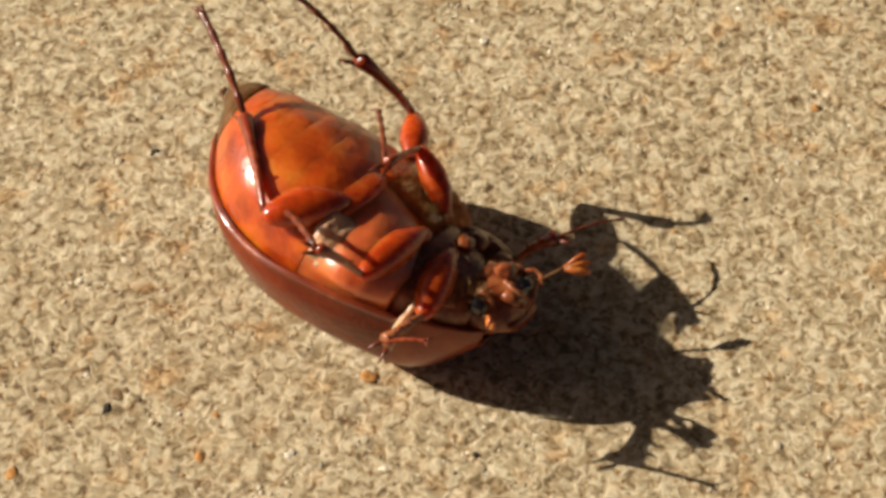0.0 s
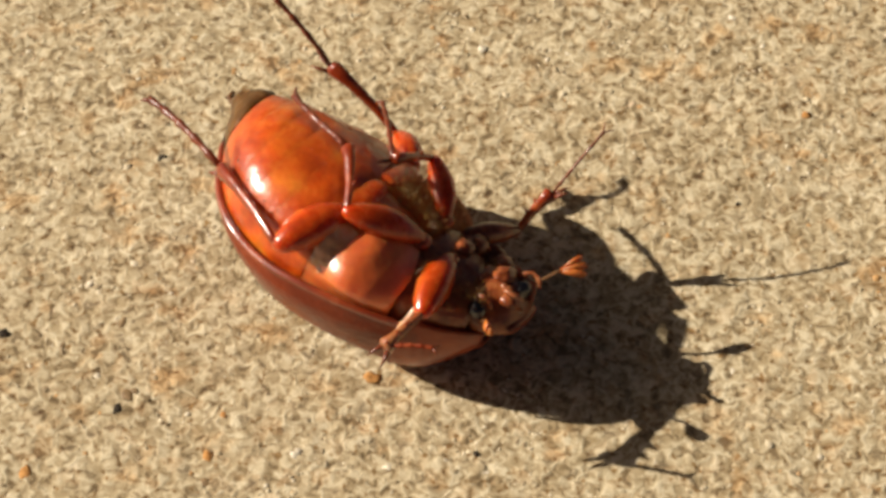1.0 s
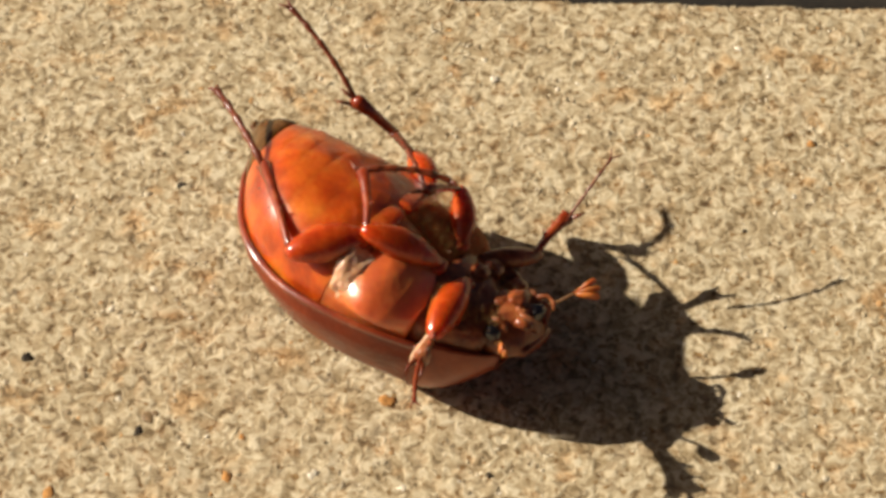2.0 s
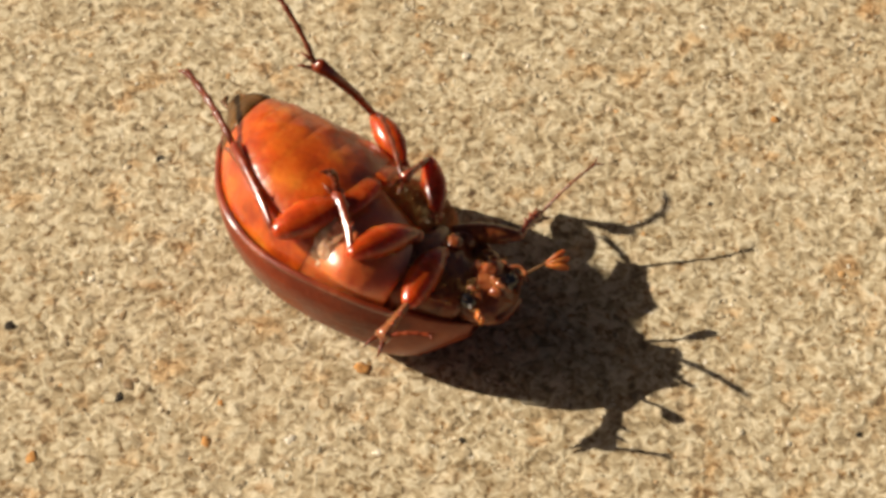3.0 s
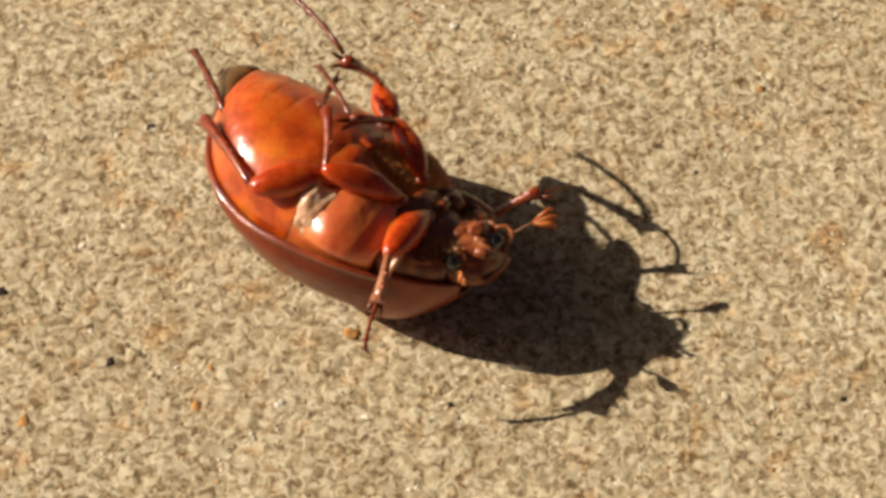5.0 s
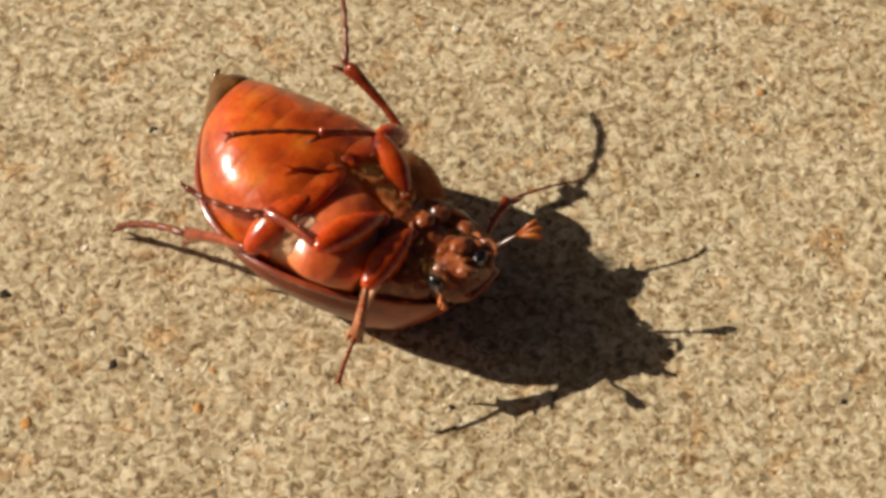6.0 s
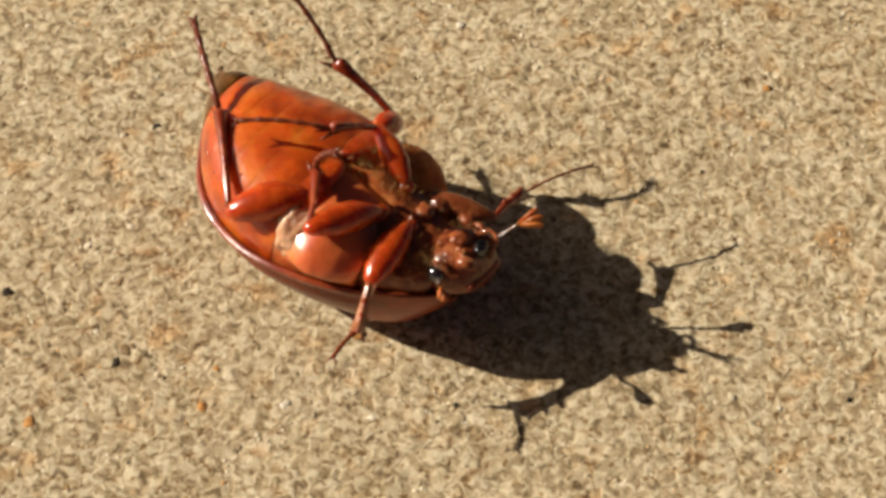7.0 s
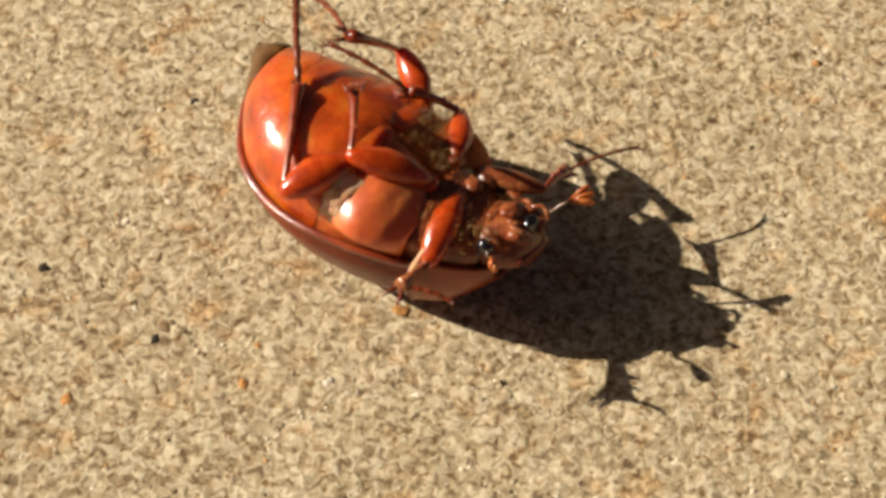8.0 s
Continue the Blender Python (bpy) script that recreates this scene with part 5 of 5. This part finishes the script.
    walk(thigh, [
        (0, pose(0.00367, 0.00152, 0.00203, 74.3, -19.1, 157)),
        (0.2, pose(0.00367, 0.00152, 0.00203, 74.6, -15, 156.2)),
        (0.5, pose(0.00367, 0.00152, 0.00203, 73.8, -18.6, 161.7)),
        (0.8, pose(0.00367, 0.00152, 0.00203, 84.5, 8.5, 107.6)),
        (1, pose(0.00367, 0.00152, 0.00203, 77.4, -8.1, 139.1)),
        (1.2, pose(0.00367, 0.00152, 0.00203, 75.1, -16.1, 152.6)),
        (2.3, pose(0.00367, 0.00152, 0.00203, 80.6, -1, 123.5)),
        (2.5, pose(0.00367, 0.00152, 0.00203, 75.3, -16.8, 150.8)),
        (2.7, pose(0.00367, 0.00152, 0.00203, 74.6, -17.1, 155.6)),
        (3, pose(0.00367, 0.00152, 0.00203, 78.5, -7.9, 133.7)),
        (3.2, pose(0.00367, 0.00152, 0.00203, 73.7, -22, 160.4)),
        (3.5, pose(0.00367, 0.00152, 0.00203, 81.6, 7.7, 117.9)),
        (3.8, pose(0.00367, 0.00152, 0.00203, 77.1, -7.5, 141.1)),
        (4, pose(0.00367, 0.00152, 0.00203, 75.9, -8.4, 148.2)),
        (4.2, pose(0.00367, 0.00152, 0.00203, 83.1, 6.3, 113)),
        (4.5, pose(0.00367, 0.00152, 0.00203, 76.7, -7.9, 142.9)),
        (4.7, pose(0.00367, 0.00152, 0.00203, 75.7, -10.3, 149.5)),
        (5.8, pose(0.00367, 0.00152, 0.00203, 72.5, -23, 170.9)),
        (6, pose(0.00367, 0.00152, 0.00203, 73.6, -19.8, 162.3)),
        (6.2, pose(0.00367, 0.00152, 0.00203, 75.2, -19.9, 150.6)),
        (6.5, pose(0.00367, 0.00152, 0.00203, 90.3, 14.3, 89.2)),
        (6.8, pose(0.00367, 0.00152, 0.00203, 75.9, -12.5, 147.5)),
        (7, pose(0.00367, 0.00152, 0.00203, 74.8, -10.6, 155.5)),
        (7.2, pose(0.00367, 0.00152, 0.00203, 78.5, -0.4, 132.6)),
        (7.5, pose(0.00367, 0.00152, 0.00203, 74.9, -20.6, 152.5)),
        (7.8, pose(0.00367, 0.00152, 0.00203, 74.3, -16.3, 158.3)),
        (8, pose(0.00367, 0.00152, 0.00203, 80.7, 8.2, 121.4)),
    ])
    walk(shin, [
        (0, pose(0.00051, 0.00286, 0.00322, -1.4, -13.1, -94.4)),
        (0.2, pose(0.00046, 0.00294, 0.00297, 3.2, -15.6, -113)),
        (0.5, pose(0.0004, 0.0026, 0.00319, 0.2, -7.3, -97.9)),
        (0.8, pose(0.00258, 0.00494, 0.0015, 4.2, -30.1, -110.2)),
        (1, pose(0.00095, 0.00387, 0.00254, 3.8, -20.2, -109.2)),
        (1.2, pose(0.00057, 0.00313, 0.00304, 1.3, -14.6, -100.7)),
        (2.3, pose(0.00167, 0.00455, 0.00209, 4.2, -27.1, -108.8)),
        (2.5, pose(0.00063, 0.00322, 0.00308, 4.9, -6.5, -111.5)),
        (2.7, pose(0.0005, 0.00296, 0.0031, 5.6, -12.5, -115.2)),
        (3, pose(0.00119, 0.00411, 0.00253, -0.2, -12.5, -88.9)),
        (3.2, pose(0.00049, 0.00265, 0.00339, 2.6, -5.7, -106.4)),
        (3.5, pose(0.00198, 0.00471, 0.00154, 15.1, -16, -166.5)),
        (3.8, pose(0.00087, 0.00379, 0.00251, -1.1, -22.1, -119.5)),
        (4, pose(0.00061, 0.00342, 0.00256, 0.8, -17.5, -125.1)),
        (4.2, pose(0.00225, 0.00485, 0.00163, 7.9, -21.5, -146.3)),
        (4.5, pose(0.0008, 0.00369, 0.00253, -0.3, -14.8, -120.5)),
        (4.7, pose(0.00059, 0.00334, 0.00268, -1.2, -21.3, -117.3)),
        (5.8, pose(0.00036, 0.00205, 0.00345, -1, -8, -118.3)),
        (6, pose(0.00041, 0.00256, 0.00327, 1, -12.4, -129.6)),
        (6.2, pose(0.0007, 0.0032, 0.00326, -14, -23.4, -83.5)),
        (6.5, pose(0.00371, 0.00504, 0.00114, 31.1, -34.4, -164.6)),
        (6.8, pose(0.00068, 0.00342, 0.00281, 4.9, -25.9, -114.9)),
        (7, pose(0.00044, 0.003, 0.00269, 5.8, -28.8, -116.9)),
        (7.2, pose(0.00121, 0.00419, 0.00206, 11.9, -32.4, -128.8)),
        (7.5, pose(0.00066, 0.00309, 0.00331, -7.8, -26.7, -90)),
        (7.8, pose(0.00043, 0.00281, 0.00305, -0.8, -25.7, -105.8)),
        (8, pose(0.0018, 0.00459, 0.00152, 14.2, -25.2, -139.9)),
    ])
    walk(foot, [
        (0, pose(0.00025, -0.00051, 0.00401, -11, 13.8, 126.2)),
        (0.2, pose(-0.00085, -0.00014, 0.00391, -14, 11.2, 112.3)),
        (0.5, pose(-0.00007, -0.00081, 0.00364, -14.8, 5.9, 107.1)),
        (0.8, pose(0.00154, 0.00211, 0.00325, -8.7, 8.4, 153.4)),
        (1, pose(-0.00012, 0.00079, 0.00374, -13.1, 12.7, 129.5)),
        (1.2, pose(-0.00005, -0.00018, 0.00392, -15.7, 12.2, 117.6)),
        (2.3, pose(0.00067, 0.00161, 0.00368, -8.5, 14.3, 148.1)),
        (2.5, pose(-0.00063, 0.00001, 0.00348, -14.8, 5.5, 112.8)),
        (2.7, pose(-0.00094, -0.00011, 0.00385, -14.7, 9.8, 113.8)),
        (3, pose(0.00125, 0.00071, 0.00329, -11.4, 6.5, 136.5)),
        (3.2, pose(-0.00048, -0.00066, 0.00374, -14.4, 5.9, 109.7)),
        (3.35, pose(-0.00087, 0.00163, 0.00312, -12.3, -0.2, 149.8)),
        (3.5, pose(-0.00127, 0.00393, 0.0025, -14.6, -6.2, -170.1)),
        (3.8, pose(-0.00072, 0.00098, 0.00382, -19.6, 14.6, 129.1)),
        (4, pose(-0.00129, 0.00071, 0.00361, -22.1, 10.9, 117.9)),
        (4.2, pose(-0.00044, 0.00305, 0.00291, -21.2, -9.8, -164.6)),
        (4.5, pose(-0.0009, 0.0008, 0.00342, -19.8, 7.8, 126.9)),
        (4.7, pose(-0.0009, 0.00046, 0.00395, -19.9, 14.2, 126.4)),
        (5.25, pose(-0.00108, -0.00026, 0.00394, -9.3, 8.9, 175.9)),
        (5.8, pose(-0.00127, -0.00097, 0.00393, -6.5, -2.4, -136.6)),
        (6, pose(-0.00176, -0.00005, 0.00401, -7.2, -8.3, -129.1)),
        (6.2, pose(0.00106, 0.00003, 0.00464, -5.3, 4.5, 178.9)),
        (6.5, pose(0.00095, 0.00428, 0.0031, -6.9, 21.5, 171.8)),
        (6.8, pose(-0.00064, 0.00059, 0.00433, 5.7, 1.7, -131.6)),
        (7, pose(-0.00094, 0.00028, 0.00437, 5.3, 1.7, -145.1)),
        (7.2, pose(-0.00063, 0.00191, 0.00392, -0.1, 10.7, 167.9)),
        (7.5, pose(0.00066, -0.00002, 0.00487, 4.8, 4.4, -156.3)),
        (7.65, pose(0.00012, -0.00011, 0.00471, -3.4, 18.2, 163.7)),
        (7.8, pose(-0.00042, -0.0002, 0.00456, -19.6, 23, 119.6)),
        (7.9, pose(-0.00052, 0.00118, 0.00378, -8.8, 8, 158.4)),
        (8, pose(-0.00061, 0.00257, 0.00299, -9.5, -10.1, -165.7)),
    ])
    thigh, shin, foot = JOINTS["far_fore"]
    walk(thigh, [
        (0, pose(0.00484, 0.00229, 0.00121, 106.2, 28.3, 40.4)),
        (0.2, pose(0.00484, 0.00229, 0.00121, 105.5, 20.9, 36.3)),
        (0.5, pose(0.00484, 0.00229, 0.00121, 107.9, 22.9, 17.9)),
        (0.8, pose(0.00484, 0.00229, 0.00121, 97.6, 12.7, 66.1)),
        (1, pose(0.00484, 0.00229, 0.00121, 98.2, 13, 64)),
        (1.2, pose(0.00484, 0.00229, 0.00121, 106.4, -22, 19.1)),
        (2.3, pose(0.00484, 0.00229, 0.00121, 97.1, 12.7, 67.7)),
        (2.5, pose(0.00484, 0.00229, 0.00121, 101.1, -12.5, 48)),
        (2.7, pose(0.00484, 0.00229, 0.00121, 105.4, 18, 34.3)),
        (3, pose(0.00484, 0.00229, 0.00121, 103.1, -6.6, 38.1)),
        (3.2, pose(0.00484, 0.00229, 0.00121, 105.8, 0.4, 19.8)),
        (3.5, pose(0.00484, 0.00229, 0.00121, 104.6, -11.2, 29.1)),
        (3.8, pose(0.00484, 0.00229, 0.00121, 106.3, 2.7, 14.4)),
        (4, pose(0.00484, 0.00229, 0.00121, 102.4, 34.4, 60.1)),
        (4.2, pose(0.00484, 0.00229, 0.00121, 92.6, 4.3, 81.5)),
        (4.5, pose(0.00484, 0.00229, 0.00121, 105.3, 32.5, 49)),
        (4.7, pose(0.00484, 0.00229, 0.00121, 106, 25.4, 37.9)),
        (5.8, pose(0.00484, 0.00229, 0.00121, 105, 17, 36.2)),
        (6, pose(0.00484, 0.00229, 0.00121, 107.3, 18.2, 16.6)),
        (6.2, pose(0.00484, 0.00229, 0.00121, 104.3, 7.5, 34.3)),
        (6.5, pose(0.00484, 0.00229, 0.00121, 89.9, 8.2, 90.2)),
        (6.65, pose(0.00484, 0.00229, 0.00121, 97.4, 3.2, 51.8)),
        (6.8, pose(0.00484, 0.00229, 0.00121, 106.4, 3.9, 13.2)),
        (7, pose(0.00484, 0.00229, 0.00121, 105.9, 6.6, 21.4)),
        (7.2, pose(0.00484, 0.00229, 0.00121, 105.7, -3.5, 19.3)),
        (7.5, pose(0.00484, 0.00229, 0.00121, 105.3, 15.4, 32.6)),
        (7.8, pose(0.00484, 0.00229, 0.00121, 105.8, 5.6, 21.4)),
        (8, pose(0.00484, 0.00229, 0.00121, 105.6, -3.7, 20.7)),
    ])
    walk(shin, [
        (0, pose(0.0074, 0.00447, -0.0006, -25.2, -58.9, 38.7)),
        (0.2, pose(0.00771, 0.0044, -0.00016, -29.7, -50.9, 44.1)),
        (0.5, pose(0.00819, 0.00337, -0.00028, -72.1, -32.1, 104.1)),
        (0.8, pose(0.00635, 0.0057, 0.00036, -50.2, -55, 73.4)),
        (1, pose(0.00647, 0.00563, 0.00035, -51.8, -60.7, 75.2)),
        (1.2, pose(0.00819, 0.00345, 0.00264, -52.7, 2, 76.8)),
        (2.3, pose(0.00625, 0.00574, 0.00037, -54.2, -65.9, 79.1)),
        (2.5, pose(0.00733, 0.00506, 0.00203, 29.1, -49.1, -13.3)),
        (2.7, pose(0.00784, 0.00434, 0.00003, 5.1, -68, 14.4)),
        (2.85, pose(0.00783, 0.00448, 0.00084, -45.2, -33.9, 74.5)),
        (3, pose(0.00782, 0.00463, 0.00164, -49.6, 10.2, 93.8)),
        (3.2, pose(0.00843, 0.00358, 0.00118, -41.1, -46, 69.9)),
        (3.5, pose(0.00811, 0.00411, 0.00195, -48.5, 16.8, 94.5)),
        (3.8, pose(0.00853, 0.00324, 0.00103, -47.9, -29.7, 89.4)),
        (4, pose(0.00641, 0.00502, -0.00095, 12.1, -44.7, 2.6)),
        (4.2, pose(0.0054, 0.00606, 0.00092, -108.8, -55.6, 135.4)),
        (4.5, pose(0.00695, 0.00472, -0.00085, -3, -54.6, 18.9)),
        (4.7, pose(0.00756, 0.00441, -0.00043, -6.8, -48.3, 23.9)),
        (5.8, pose(0.00778, 0.00445, 0.00009, -50.3, -6.7, 101.6)),
        (6, pose(0.00831, 0.00333, 0.00001, -50.1, -2, 99.8)),
        (6.2, pose(0.00797, 0.00442, 0.00071, -49.8, 6.9, 108.3)),
        (6.5, pose(0.00483, 0.00607, 0.00067, -56.4, -56.7, 121.6)),
        (6.8, pose(0.00855, 0.00316, 0.00095, -37.5, 4, 85.9)),
        (7, pose(0.00837, 0.00367, 0.00077, -37.2, 14.7, 88)),
        (7.2, pose(0.00844, 0.00355, 0.00144, -37, 22.6, 88.6)),
        (7.5, pose(0.00794, 0.00427, 0.0002, -35.2, -3.4, 98.9)),
        (7.8, pose(0.00838, 0.00368, 0.00083, -35.5, 7.3, 89.9)),
        (8, pose(0.0084, 0.00364, 0.00145, -34.9, 19.9, 92.7)),
    ])
    walk(foot, [
        (0, pose(0.00857, 0.00541, 0.00188, 6.8, -1.1, 66.6)),
        (0.2, pose(0.00903, 0.00568, 0.00209, 7.4, 10, 75.2)),
        (0.5, pose(0.00759, 0.00575, 0.00126, 7.6, -6.8, 82.3)),
        (0.8, pose(0.00682, 0.00729, 0.00274, 5.3, -36, 88.4)),
        (1, pose(0.00683, 0.00701, 0.00288, 9.5, -56, 82.8)),
        (1.2, pose(0.00885, 0.00627, 0.00254, 12.1, 7.8, 77.3)),
        (2.3, pose(0.00647, 0.0069, 0.00301, -1.3, -58.8, 103)),
        (2.5, pose(0.00918, 0.00463, 0.00422, 3.4, -0.3, 94.7)),
        (2.7, pose(0.0089, 0.00461, 0.00272, 3.3, 0.8, 66.9)),
        (3, pose(0.00764, 0.00748, 0.00113, 0.7, -51, 72.2)),
        (3.2, pose(0.00912, 0.00547, 0.00327, -3.1, 7.4, 81.3)),
        (3.5, pose(0.00789, 0.00688, 0.00111, 2.9, -33, 56.2)),
        (3.8, pose(0.00856, 0.00576, 0.00246, -2, -0.9, 72.1)),
        (4, pose(0.00846, 0.00512, 0.00109, -2, 1.4, 65.2)),
        (4.2, pose(0.00424, 0.00721, 0.00331, -32.2, -50.2, 126)),
        (4.5, pose(0.00854, 0.00527, 0.00152, -3.4, -4.2, 71.3)),
        (4.7, pose(0.00933, 0.00519, 0.00174, -3.3, 21.6, 72.1)),
        (5.8, pose(0.0072, 0.00727, 0.00043, -3.1, -7, 73)),
        (6, pose(0.00782, 0.00618, 0.00011, -1.8, -3, 57.5)),
        (6.2, pose(0.00706, 0.00716, 0.00037, -6.3, -24.2, 76.2)),
        (6.5, pose(0.00399, 0.00743, 0.00309, -42.5, -52.2, 130.5)),
        (6.65, pose(0.00637, 0.00673, 0.00192, -12.6, -26.1, 85.7)),
        (6.8, pose(0.00876, 0.00604, 0.00075, -8.2, 8, 59.9)),
        (7, pose(0.00847, 0.00648, 0.00003, -8.1, -4, 62.2)),
        (7.2, pose(0.0085, 0.00623, 0.00032, -8.2, 3.7, 67.9)),
        (7.5, pose(0.00749, 0.00713, 0.00037, -6.5, -32.3, 61.7)),
        (7.8, pose(0.00838, 0.00655, 0.00047, 7.8, -44.3, 38.9)),
        (8, pose(0.00827, 0.00636, 0.00046, -2.2, -4.4, 61.4)),
    ])


motions()
